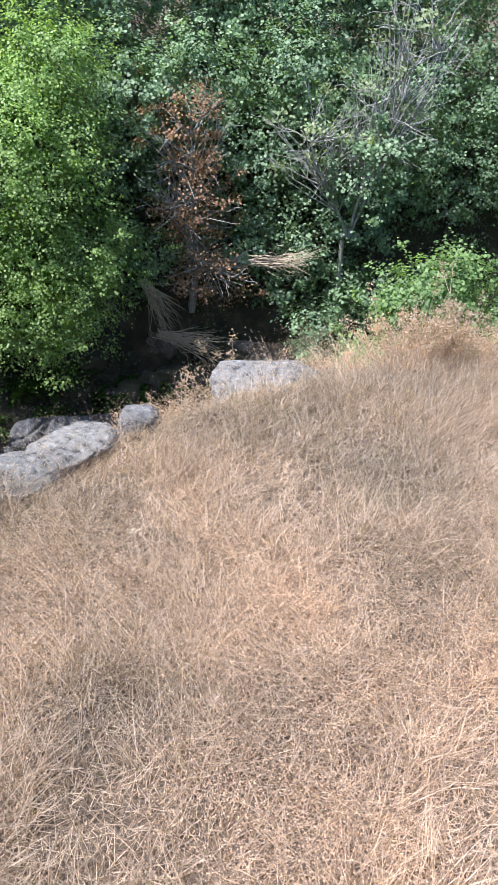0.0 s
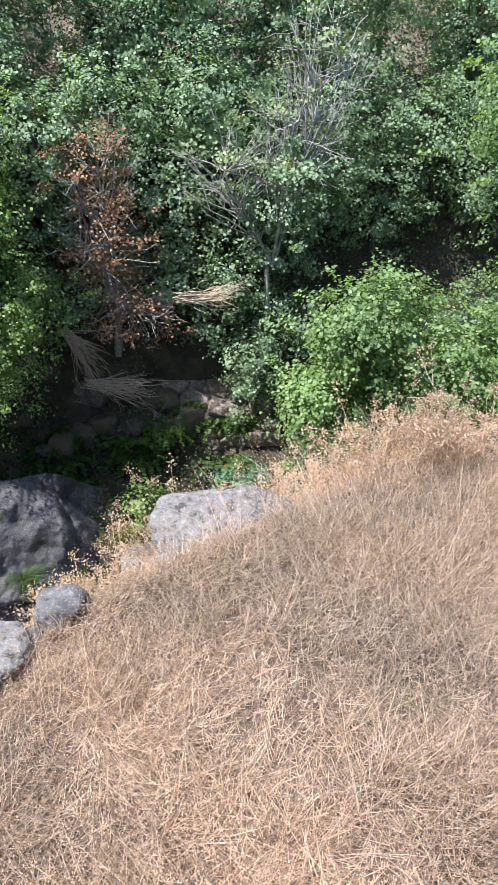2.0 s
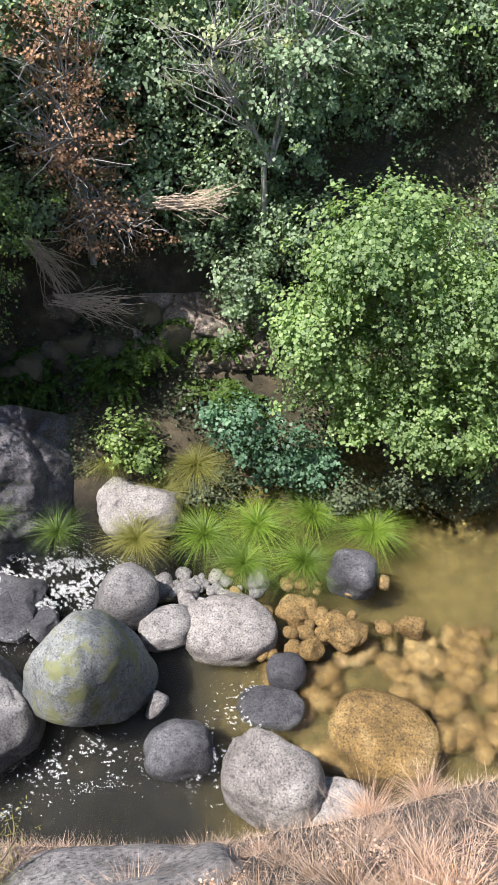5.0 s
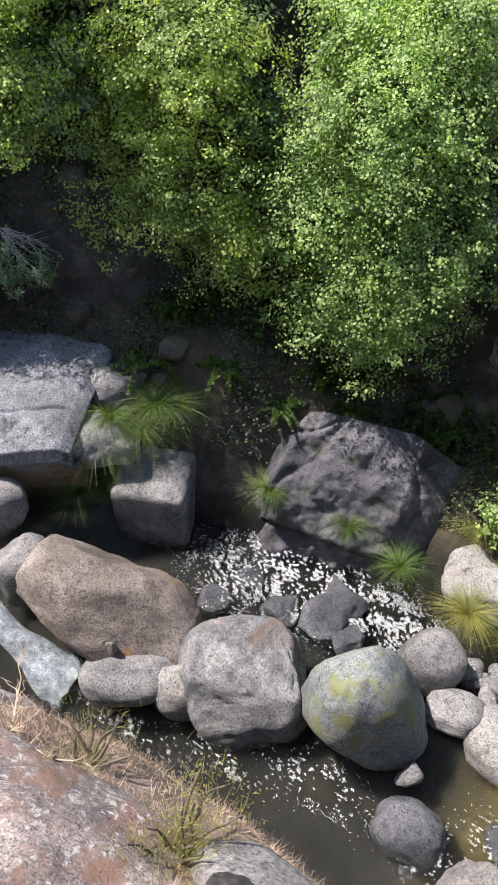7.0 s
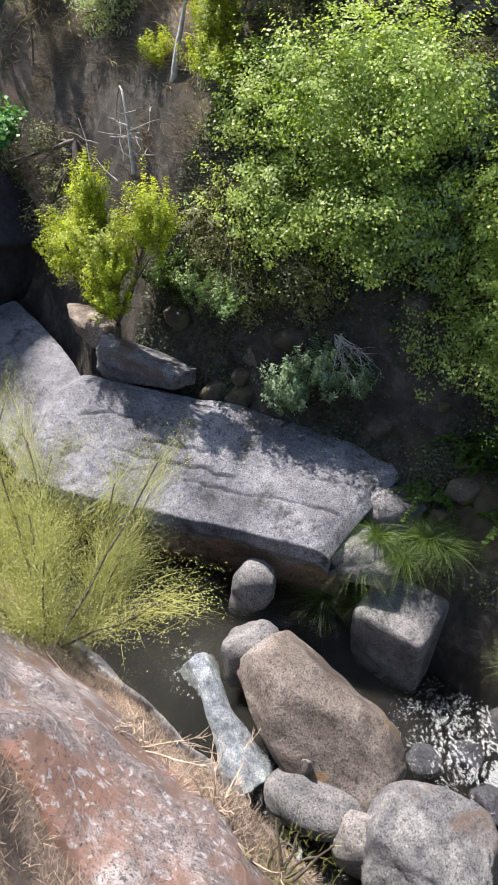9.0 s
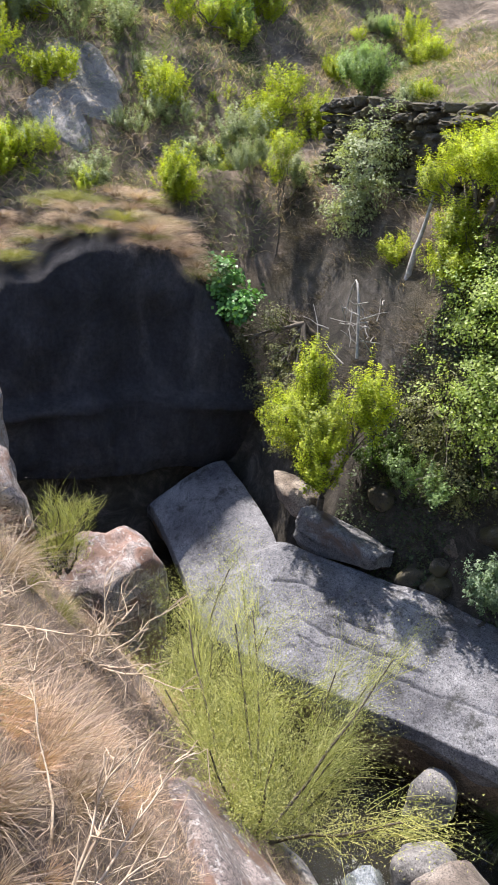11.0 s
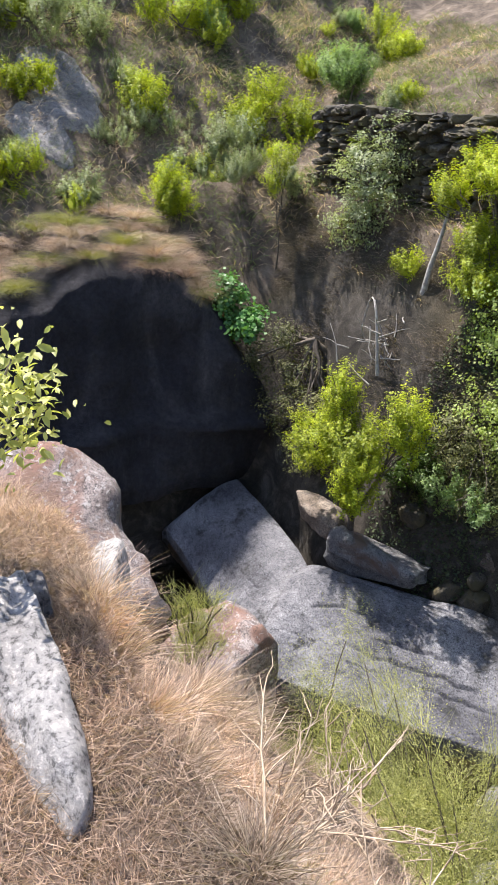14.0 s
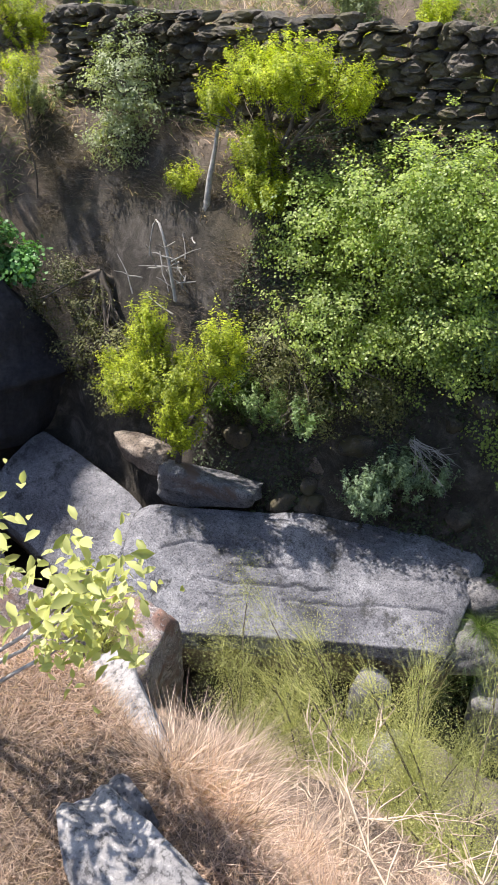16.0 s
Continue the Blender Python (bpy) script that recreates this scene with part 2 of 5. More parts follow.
# Darker copy of the green sedge; the rock's shade is painted into the blades.
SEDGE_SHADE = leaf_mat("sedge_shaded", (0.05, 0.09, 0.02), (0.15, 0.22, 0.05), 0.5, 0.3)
SEDGE_DRY = leaf_mat("sedge_olive", (0.15, 0.15, 0.035), (0.3, 0.29, 0.09), 0.5, 0.3)
BROOM = leaf_mat("broom_stem", (0.2, 0.22, 0.06), (0.5, 0.49, 0.22), 0.55, 0.35)
STRAW = leaf_mat("straw", (0.17, 0.11, 0.09), (0.82, 0.63, 0.57), 0.6, 0.25)
STRAW_PINK = leaf_mat("straw_pink", (0.46, 0.29, 0.24), (0.76, 0.55, 0.49), 0.7, 0.4)
WATER = water_mat("water_pool", 9, 0.1, (0.56, 0.58, 0.5))
WATER_FAST = water_mat("water_rapid", 10, 0.3, (0.6, 0.64, 0.62))
LITTER = leaf_mat("bracken_litter", (0.2, 0.12, 0.095), (0.68, 0.5, 0.43), 0.75, 0.2)
GRASS_GREEN = leaf_mat("grass_green", (0.1, 0.15, 0.05), (0.26, 0.3, 0.13), 0.55, 0.35)
DEAD_GRASS = leaf_mat("dead_grass", (0.06, 0.047, 0.042), (0.24, 0.19, 0.165), 0.7, 0.2)
# White fleck colour: sun glints on rough water painted in, plus real foam.
GLINT_FOAM = soil_mat("foam", (0.6, 0.62, 0.64), (0.78, 0.8, 0.82), (0.85, 0.86, 0.87), 9.0)

# ---- mesh helpers ----


def rng_for(seed):
    return np.random.default_rng(seed)


def mesh_np(name, verts, quads, mat, smooth=False, tris=None):
    """A mesh from arrays of corners and of four-cornered (and three-cornered) faces."""
    me = bpy.data.meshes.new(name)
    verts = np.asarray(verts, np.float32).reshape(-1, 3)
    quads = np.asarray(quads, np.int32).reshape(-1, 4)
    tris = np.zeros((0, 3), np.int32) if tris is None else np.asarray(tris, np.int32).reshape(-1, 3)
    me.vertices.add(len(verts))
    me.vertices.foreach_set("co", verts.ravel())
    loops = np.concatenate([quads.ravel(), tris.ravel()])
    me.loops.add(len(loops))
    me.loops.foreach_set("vertex_index", loops)
    sizes = np.concatenate([np.full(len(quads), 4), np.full(len(tris), 3)]).astype(np.int32)
    me.polygons.add(len(sizes))
    me.polygons.foreach_set("loop_start", np.concatenate([[0], np.cumsum(sizes)[:-1]]).astype(np.int32))
    me.polygons.foreach_set("loop_total", sizes)
    me.update(calc_edges=True)
    me.validate()
    if smooth:
        me.polygons.foreach_set("use_smooth", np.ones(len(sizes), bool))
    me.materials.append(mat)
    return me


def put(name, me, parent=None, label="", category="", group="", kind=""):
    ob = new(name, me)
    if parent:
        ob.parent = parent
    return tagged(ob, label, category, group, kind)


def thing(name, at, label, category, group="", kind=""):
    ob = new(name)
    ob.location = at
    ob.empty_display_size = 0.1
    return tagged(ob, label, category, group, kind)


def unit(v):
    return v / np.maximum(np.linalg.norm(v, axis=-1, keepdims=True), 1e-9)


def leaves(name, at, size, seed, mat, up=0.5, slim=0.45, normals=None):
    """Many small folded leaves, one at each place."""
    g = rng_for(seed)
    n = len(at)
    nor = g.normal(size=(n, 3)) + np.array([0, 0, up * 2])
    if normals is not None:
        nor = nor + normals * 1.7 + np.array([0, 0, 0.4])
    nor = unit(nor)
    axis = unit(np.cross(nor, g.normal(size=(n, 3))))
    side = np.cross(nor, axis)
    length = size * g.uniform(0.6, 1.35, (n, 1))
    a, b = at - axis * length * 0.5, at + axis * length * 0.5
    mid = at + axis * length * -0.05
    w = side * length * slim
    fold = nor * length * 0.12
    verts = np.stack([a, mid + w + fold, b, mid - w + fold], 1)
    return mesh_np(name, verts, np.arange(n * 4).reshape(n, 4), mat)


def blades(name, root, direction, length, width, bend, seed, mat, segs=3):
    """Many tapering blades that droop: root, first direction, length and width of each."""
    g = rng_for(seed)
    n = len(root)
    d = unit(direction)
    side = unit(np.cross(d, g.normal(size=(n, 3)) + 1e-3))
    flat = d * np.array([1, 1, 0]) + g.normal(size=(n, 3)) * np.array([0.15, 0.15, 0])
    flat = unit(flat)
    rows = []
    for k in range(segs + 1):
        s = k / segs
        p = root + d * length * s * (1 - 0.25 * bend * s) + (flat - np.array([0, 0, 0.8])) * length * bend * s * s * 0.55
        w = side * width * (1 - s * 0.9) * 0.5
        rows.append(np.stack([p - w, p + w], 1))
    verts = np.stack(rows, 1).reshape(n, -1, 3)
    per = (segs + 1) * 2
    base = np.arange(n)[:, None, None] * per
    q = np.array([[2 * k, 2 * k + 1, 2 * k + 3, 2 * k + 2] for k in range(segs)])[None]
    return mesh_np(name, verts.reshape(-1, 3), (base + q).reshape(-1, 4), mat)


def tube(paths, radii, mat, name, sides=5):
    """Tapering limbs: each path is a list of points with its own start and end radius."""
    vs, qs = [], []
    off = 0
    for path, (r0, r1) in zip(paths, radii):
        path = np.asarray(path, float)
        n = len(path)
        tang = unit(np.gradient(path, axis=0))
        ref = np.array([0.31, 0.17, 0.93]) if abs(tang[0][2]) < 0.9 else np.array([1.0, 0.1, 0])
        u = unit(np.cross(tang, ref))
        v = np.cross(tang, u)
        rad = np.linspace(r0, r1, n)[:, None, None]
        ang = np.linspace(0, 2 * math.pi, sides, endpoint=False)[None, :, None]
        ring = path[:, None, :] + rad * (u[:, None, :] * np.cos(ang) + v[:, None, :] * np.sin(ang))
        vs.append(ring.reshape(-1, 3))
        i = np.arange(n - 1)[:, None] * sides
        j = np.arange(sides)[None]
        j2 = (j + 1) % sides
        qs.append((off + np.stack([i + j, i + j2, i + sides + j2, i + sides + j], -1)).reshape(-1, 4))
        off += n * sides
    return mesh_np(name, np.concatenate(vs), np.concatenate(qs), mat, True)


def wander(g, start, end, steps, amount):
    """A crooked line from start to end."""
    s = np.linspace(0, 1, steps)[:, None]
    line = np.asarray(start) * (1 - s) + np.asarray(end) * s
    off = np.cumsum(g.normal(size=(steps, 3)) * amount, 0)
    return line + off * s * (1 - s * 0.4)

# ---- the ground: a gorge between the meadow and the far slope ----
STATIONS = [-22, -15, -12.4, -9.5, -6.5, -4.6, -3.2, -2.4, -1.75, -1.0, -0.6, -0.3, 0.0, 0.5, 1.5, 5, 12]
RIM_Z = [-2, -2, -2, -2, -1.5, 0.2, 0.7, 0.76, 0.72, 0.22, 0.0, 0, 0, 0, 0, 0, 0]
RIM_Y = [-1, -1, -1, -1, -0.6, 0.6, 0.95, 0.95, 1.1, 1.25, 1.66, 1.95, 2.13, 2.33, 2.5, 3.3, 4]
STEP_Y = [-0.5, -0.5, -0.5, -0.5, 0.2, 1.0, 1.25, 1.25, 1.5, 1.6, 2.05, 2.35, 2.6, 2.75, 2.9, 3.7, 4.5]
STEP_Z = [-3, -3, -3, -3, -2, -0.6, 0.1, 0.05, -0.05, -0.35, -0.8, -0.9, -0.9, -0.85, -0.8, -0.8, -0.8]
SLOPE_Y = [0.5, 0.5, 0.6, 0.9, 1.6, 2.5, 2.85, 3.06, 3.27, 3.4, 3.4, 3.35, 3.3, 3.3, 3.4, 4.3, 5.3]
SLOPE_Z = [-3.8, -3.8, -3.8, -3.8, -3, -2.4, -2.1, -2.0, -2.0, -2.05, -2.05, -1.95, -1.85, -1.8, -1.8, -1.8, -1.8]
NEAR_Y = [2.0, 2.0, 2.3, 3.2, 4.0, 4.5, 4.75, 4.8, 4.8, 4.85, 4.9, 4.9, 4.9, 4.9, 4.9, 5.6, 7]
BED_Z = [-6.5, -6.5, -6.6, -6.7, -6.7, -6.9, -7.2, -7.3, -7.4, -7.4, -7.4, -7.4, -7.4, -7.4, -7.4, -7.4, -7.4]
FAR_Y = [3.4, 3.6, 4.9, 5.5, 7.2, 7.7, 8.2, 8.6, 8.7, 8.7, 8.7, 8.7, 8.6, 8.4, 8.1, 8.2, 10]
BANK_Y = [4.4, 4.6, 5.75, 6.2, 8.1, 8.4, 8.9, 9.3, 9.5, 9.5, 9.6, 9.6, 9.6, 9.7, 9.8, 10, 12]
BANK_Z = [0.3, 0, -4.2, -4.3, -4.6, -5.0, -5.4, -5.8, -6.0, -6.0, -6.1, -6.1, -6.1, -6.2, -6.3, -6.3, -6.3]
HILL_Y = [6.5, 6.8, 6.7, 7.1, 8.8, 9.6, 10.3, 10.7, 10.9, 11.0, 11.0, 11.1, 11.1, 11.1, 11.2, 11.5, 13.5]
HILL_Z = [1.0, 0.5, -1.5, -1.6, -2.8, -4.1, -4.7, -5.0, -5.2, -5.2, -5.2, -5.2, -5.2, -5.2, -5.3, -5.2, -5]
TERR_Y = [7.6, 7.4, 7.5, 8.2, 10.3, 11.7, 12.6, 13, 13.4, 13.5, 13.5, 13.6, 13.6, 13.7, 14, 14, 16]
TERR_Z = [1.2, 0.6, 0.2, 0.0, -0.4, -1.0, -1.3, -1.4, -1.5, -1.5, -1.5, -1.5, -1.5, -1.5, -1.5, -1.5, -1]


def ground_z(x, y):
    """The bare shape of the ground at (x, y)."""
    x, y = np.atleast_1d(np.asarray(x, float)), np.atleast_1d(np.asarray(y, float))
    at = [np.interp(x, STATIONS, c) for c in (RIM_Y, STEP_Y, SLOPE_Y, NEAR_Y, FAR_Y, BANK_Y, HILL_Y, TERR_Y)]
    zs = [np.interp(x, STATIONS, c) for c in (RIM_Z, STEP_Z, SLOPE_Z, BED_Z, BED_Z, BANK_Z, HILL_Z, TERR_Z)]
    ys = [np.full_like(x, -80.0)] + at + [np.full_like(x, 90.0)]
    zs = [zs[0] + 5.0] + zs + [zs[-1] + 36.0]
    z = np.full_like(x, 0.0)
    for k in range(len(ys) - 1):
        s = np.clip((y - ys[k]) / np.maximum(ys[k + 1] - ys[k], 1e-6), 0, 1)
        z = np.where(y >= ys[k], zs[k] + (zs[k + 1] - zs[k]) * s, z)
    # the footpath climbs onto a low bank
    rise = 0.6 * np.clip((-x - 0.45) / 0.7, 0, 1) * np.clip((1.15 - y) / 0.4, 0, 1)
    z = np.where((x > -1.9) & (y < 1.2), np.maximum(z, rise), z)
    # the rock wall that closes the gorge upstream
    face = -12.3 - 0.10 * np.abs(y - 3.2) - x
    wall = np.interp(face, [-0.05, 0.0, 0.4, 1.3, 2.2, 3.2, 5.5, 14, 60], [-30, -6.6, -4.5, -2.2, -0.5, 0.2, 2.2, 8, 30])
    return np.where(y > -3, np.maximum(z, wall), z)


def relief(x, y, z):
    """Roughness of the ground: little on the meadow, much on the slopes."""
    out = np.empty(len(x))
    for i in range(len(x)):
        p = Vector((x[i], y[i], z[i]))
        calm = 0.18 if (y[i] < 2.9 and z[i] > -0.9 and x[i] > -4) else 1.0
        out[i] = calm * (0.3 * noise.noise(p * 0.55) + 0.14 * noise.noise(p * 1.7) + 0.05 * noise.noise(p * 5)) - (0.02 if calm < 1 else 0.08)
    return out


def surface_z(x, y):
    x, y = np.atleast_1d(np.asarray(x, float)), np.atleast_1d(np.asarray(y, float))
    z = ground_z(x, y)
    return z + relief(x, y, z) * np.clip((40 - np.hypot(x, y)) / 20, 0, 1)


def gz(x, y):
    return float(surface_z(x, y)[0])


def build_ground():
    gx = np.concatenate([np.linspace(-160, -24, 18), np.arange(-22, -6.1, 0.2), np.arange(-6, 6.01, 0.09), np.arange(6.3, 14, 0.4), np.linspace(16, 160, 18)])
    gy = np.concatenate([np.linspace(-150, -4, 18), np.arange(-3, 0.3, 0.2), np.arange(0.35, 6.01, 0.08), np.arange(6.1, 15, 0.13), np.linspace(15.5, 170, 26)])
    X, Y = np.meshgrid(gx, gy)
    x, y = X.ravel(), Y.ravel()
    z = surface_z(x, y)
    nx, ny = len(gx), len(gy)
    i, j = np.meshgrid(np.arange(nx - 1), np.arange(ny - 1))
    a = (j * nx + i).ravel()
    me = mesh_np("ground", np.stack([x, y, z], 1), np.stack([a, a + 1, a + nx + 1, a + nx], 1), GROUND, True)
    straw = np.where((y < np.interp(x, STATIONS, NEAR_Y) - 0.6) & (x > -7), 1.0, np.where(((x < -13.5) & (y < 6.5)) | (y > np.interp(x, STATIONS, TERR_Y) - 0.2), 0.6, 0.0))
    col = np.ones((len(x), 4), np.float32)
    col[:, :3] = straw[:, None]
    layer = me.color_attributes.new("cover", "FLOAT_COLOR", "POINT")
    layer.data.foreach_set("color", col.ravel())
    return put("ground", me, None, "gorge ground of dry straw litter, brown humus and dark rock", "ground", kind="structure")


build_ground()


def water_sheet(name, x0, x1, y0, y1, z, mat, label, step=0.12, swell=0.02):
    gx, gy = np.arange(x0, x1, step), np.arange(y0, y1, step)
    X, Y = np.meshgrid(gx, gy)
    zz = np.array([z(a) if callable(z) else z for a in X.ravel()]) + np.array([swell * noise.noise(Vector((a * 2.3, b * 2.3, 0.3))) for a, b in zip(X.ravel(), Y.ravel())])
    nx, ny = len(gx), len(gy)
    i, j = np.meshgrid(np.arange(nx - 1), np.arange(ny - 1))
    a = (j * nx + i).ravel()
    me = mesh_np(name, np.stack([X.ravel(), Y.ravel(), zz], 1), np.stack([a, a + 1, a + nx + 1, a + nx], 1), mat, True)
    ob = put(name, me, None, label, "stream", kind="structure")
    ob.visible_shadow = False
    return ob


water_sheet("water_pool", -1.3, 12.0, 4.0, 10.2, -7.0, WATER, "clear brown stream pool over ochre stones")
water_sheet("water_rapid", -4.4, -1.3, 4.2, 9.2, lambda a: -6.85 - 0.15 * (a + 4.4) / 3.1, WATER_FAST, "glittering shallow rapids among dark stones", 0.07, 0.09)
water_sheet("water_upper", -12.5, -4.4, 2.6, 8.0, lambda a: float(np.interp(a, [-12.5, -5.3, -4.4], [-6.1, -6.15, -6.85])), WATER, "shaded upper pool beside the rock slab")

# ---- rocks ----


def rock_mesh(name, size, seed, mat, square=2.6, rough=0.16, subdiv=4, cuts=0, taper=0.0):
    """A worn rock: a rounded block with noise, sitting with its middle at the origin."""
    bm = bmesh.new()
    bmesh.ops.create_icosphere(bm, subdivisions=subdiv, radius=1.0)
    g = rng_for(seed)
    shift = Vector(g.uniform(-50, 50, 3))
    planes = [(Vector(unit(g.normal(size=3))), g.uniform(0.58, 0.86)) for _ in range(cuts)]
    for v in bm.verts:
        d = v.co.normalized()
        k = (abs(d.x) ** square + abs(d.y) ** square + abs(d.z) ** square) ** (-1 / square)
        p = d * k
        for nrm, lim in planes:
            over = p.dot(nrm) - lim
            if over > 0:
                p -= nrm * over * 0.97
        h = rough * (noise.noise(d * 1.3 + shift) + 0.5 * noise.noise(d * 3.1 + shift) + 0.26 * noise.noise(d * 7.5 + shift) + 0.1 * noise.noise(d * 17 + shift))
        p = p * (1 + h)
        thin = 1 - taper * max(0.0, p.z + 0.3) - 0.25 * taper * max(0.0, -p.z - 0.3)
        p.x, p.y = p.x * thin, p.y * thin
        v.co = Vector((p.x * size[0] / 2, p.y * size[1] / 2, p.z * size[2] / 2))
    for f in bm.faces:
        f.smooth = True
    me = bpy.data.meshes.new(name)
    bm.to_mesh(me)
    bm.free()
    me.materials.append(mat)
    return me


def rock(name, x, y, z, w, d, h, turn, seed, mat, label, square=2.6, rough=0.16, sink=0.3, tilt=(0, 0), cuts=0, subdiv=4, category="boulder", group="", taper=0.0):
    ob = put(name, rock_mesh(name, (w, d, h), seed, mat, square, rough, subdiv, cuts, taper), None, label, category, group)
    ob.matrix_basis = pose(x, y, z + h * (0.5 - sink), tilt[0], tilt[1], turn)
    return ob


WD = -7.0
rock("boulder", -0.98, 6.55, WD, 1.42, 1.2, 1.98, 40, 11, GRANITE_BLUE, "large blocky grey boulder with yellowish moss patches standing in the stream", 3.3, 0.07, 0.28, (8, -10), 3, 5, taper=0.3)
rock("boulder", -2.3, 6.15, WD, 1.55, 1.3, 1.6, 34, 112, GRANITE_BOULDER, "large cracked grey boulder with dappled light in the stream", 3.6, 0.13, 0.3, (0, 4), 4, 5, taper=0.2)
rock("boulder", 0.98, 5.35, WD, 1.05, 0.85, 1.2, -30, 13, GRANITE_PALE, "pale rounded granite boulder with a wet brown flank", 2.4, 0.1, 0.35, (0, -12), 1, 5)
rock("boulder", 1.57, 5.04, WD, 0.7, 0.55, 0.6, -25, 14, GRANITE_PALE, "pale angular granite stone at the water's edge", 3.0, 0.15, 0.3, (0, 0), 3)
rock("boulder", 2.25, 5.85, WD, 1.25, 1.0, 0.6, -29, 15, STONE_BROWN, "ochre brown boulder lying just under the clear water", 2.6, 0.1, 0.82)
rock("boulder", 0.64, 7.21, WD, 1.1, 0.85, 0.6, -4, 16, GRANITE_PALE, "low sunlit pale boulder between pool and gravel", 2.6, 0.12, 0.42, (0, -10))
rock("boulder", -0.11, 7.27, WD, 0.66, 0.52, 0.42, 5, 17, GRANITE, "small rounded pinkish grey boulder in the stream", 2.6, 0.12, 0.3)
rock("boulder", -0.58, 7.6, WD, 0.7, 0.6, 1.05, 10, 18, GRANITE, "upright grey boulder leaning beside the sedge", 2.8, 0.1, 0.3, (0, 14))
rock("boulder", 2.24, 7.82, WD, 0.62, 0.5, 0.62, -19, 19, GRANITE_DARK, "dark boulder under the overhanging sedge", 3.0, 0.12, 0.3)
rock("boulder", 1.26, 6.62, WD, 0.45, 0.4, 0.5, -12, 20, GRANITE_DARK, "dark wet stone in the pool", 2.5, 0.1, 0.45)
rock("boulder", 0.01, 5.81, WD, 0.75, 0.62, 0.55, 5, 21, GRANITE_DARK, "dark half-drowned stone in the stream", 2.5, 0.12, 0.5)
rock("boulder", 1.05, 6.25, WD, 0.75, 0.5, 0.3, -10, 22, GRANITE_DARK, "flat dark stone just under the water", 2.4, 0.1, 0.75)
rock("boulder", -0.44, 9.0, WD, 1.05, 0.9, 0.75, 7, 23, GRANITE_PALE, "sunlit pale rock ledge where water trickles down", 3.0, 0.17, 0.12, (0, 0), 3)
rock("boulder", -4.05, 5.95, -6.8, 2.3, 1.35, 1.35, 12, 24, GRANITE_WARM, "huge smooth brown boulder with ochre stains and a ridge", 2.3, 0.09, 0.2, (0, 14), 3, 5)
rock("stone", -3.62, 5.5, -6.45, 0.2, 0.14, 0.42, 20, 126, GRANITE_PALE, "thin pale upright splinter leaning on the great boulder", 3.0, 0.12, 0.3, (10, 14), 4, 4, "stone", taper=0.45)
rock("boulder", -3.4, 5.5, -6.85, 1.12, 0.75, 0.55, 40, 25, GRANITE, "lens-shaped pale speckled stone wedged below the great boulder", 2.2, 0.07, 0.2)
rock("boulder", -2.75, 5.8, -6.95, 0.8, 0.65, 0.75, 37, 26, GRANITE_PALE, "pale sunlit stone beside the rapids", 2.7, 0.12, 0.25, (0, 12), 2)
rock("boulder", -5.9, 6.18, -6.2, 0.58, 0.5, 0.85, 56, 27, GRANITE, "pinkish grey stone standing below the rock slab", 2.9, 0.13, 0.3, (0, 8), 2)
rock("boulder", -5.19, 5.75, -6.5, 0.75, 0.6, 0.95, 56, 28, GRANITE, "grey stone in the narrow channel above the fall", 2.8, 0.13, 0.3, (0, 0), 2)
rock("boulder", -4.69, 7.7, -6.85, 1.0, 0.9, 1.15, 24, 29, GRANITE, "square-cut grey rock block at the far waterline", 11, 0.03, 0.15, (6, 0), 1, 5)
SMALL = [(-0.22, 6.31, 0.27, 0.35), (1.58, 6.86, 0.29, 0.3), (0.73, 7.56, 0.34, 0.33), (1.47, 7.43, 0.4, 0.22), (-1.95, 7.91, 0.66, 0.34), (-2.49, 7.4, 0.5, 0.3), (-3.08, 7.54, 0.4, 0.25),
         (-1.96, 7.56, 0.63, 0.36), (-1.6, 7.42, 0.5, 0.3), (2.01, 7.07, 0.52, 0.3), (0.17, 7.81, 0.3, 0.26), (0.14, 7.56, 0.28, 0.22), (-0.15, 7.89, 0.34, 0.2), (1.03, 7.91, 0.38, 0.25),
         (2.82, 7.09, 0.36, 0.34), (-3.28, 7.02, 0.45, 0.26)]
for k, (x, y, w, h) in enumerate(SMALL):
    dark = x < -1.4
    m = GRANITE_DARK if dark else (STONE_BROWN if x > 1.2 else GRANITE)
    lab = "dark wet stone among the rapids" if dark else ("ochre stone in the shallow pool" if x > 1.2 else "small grey stone on the gravel spit")
    rock("stone", x, y, WD, w, w * 0.85, h, k * 37, 40 + k, m, lab, 2.7, 0.2, 0.3, (k * 7 % 20 - 10, 6), 4, 4, category="stone", group="stream stones")


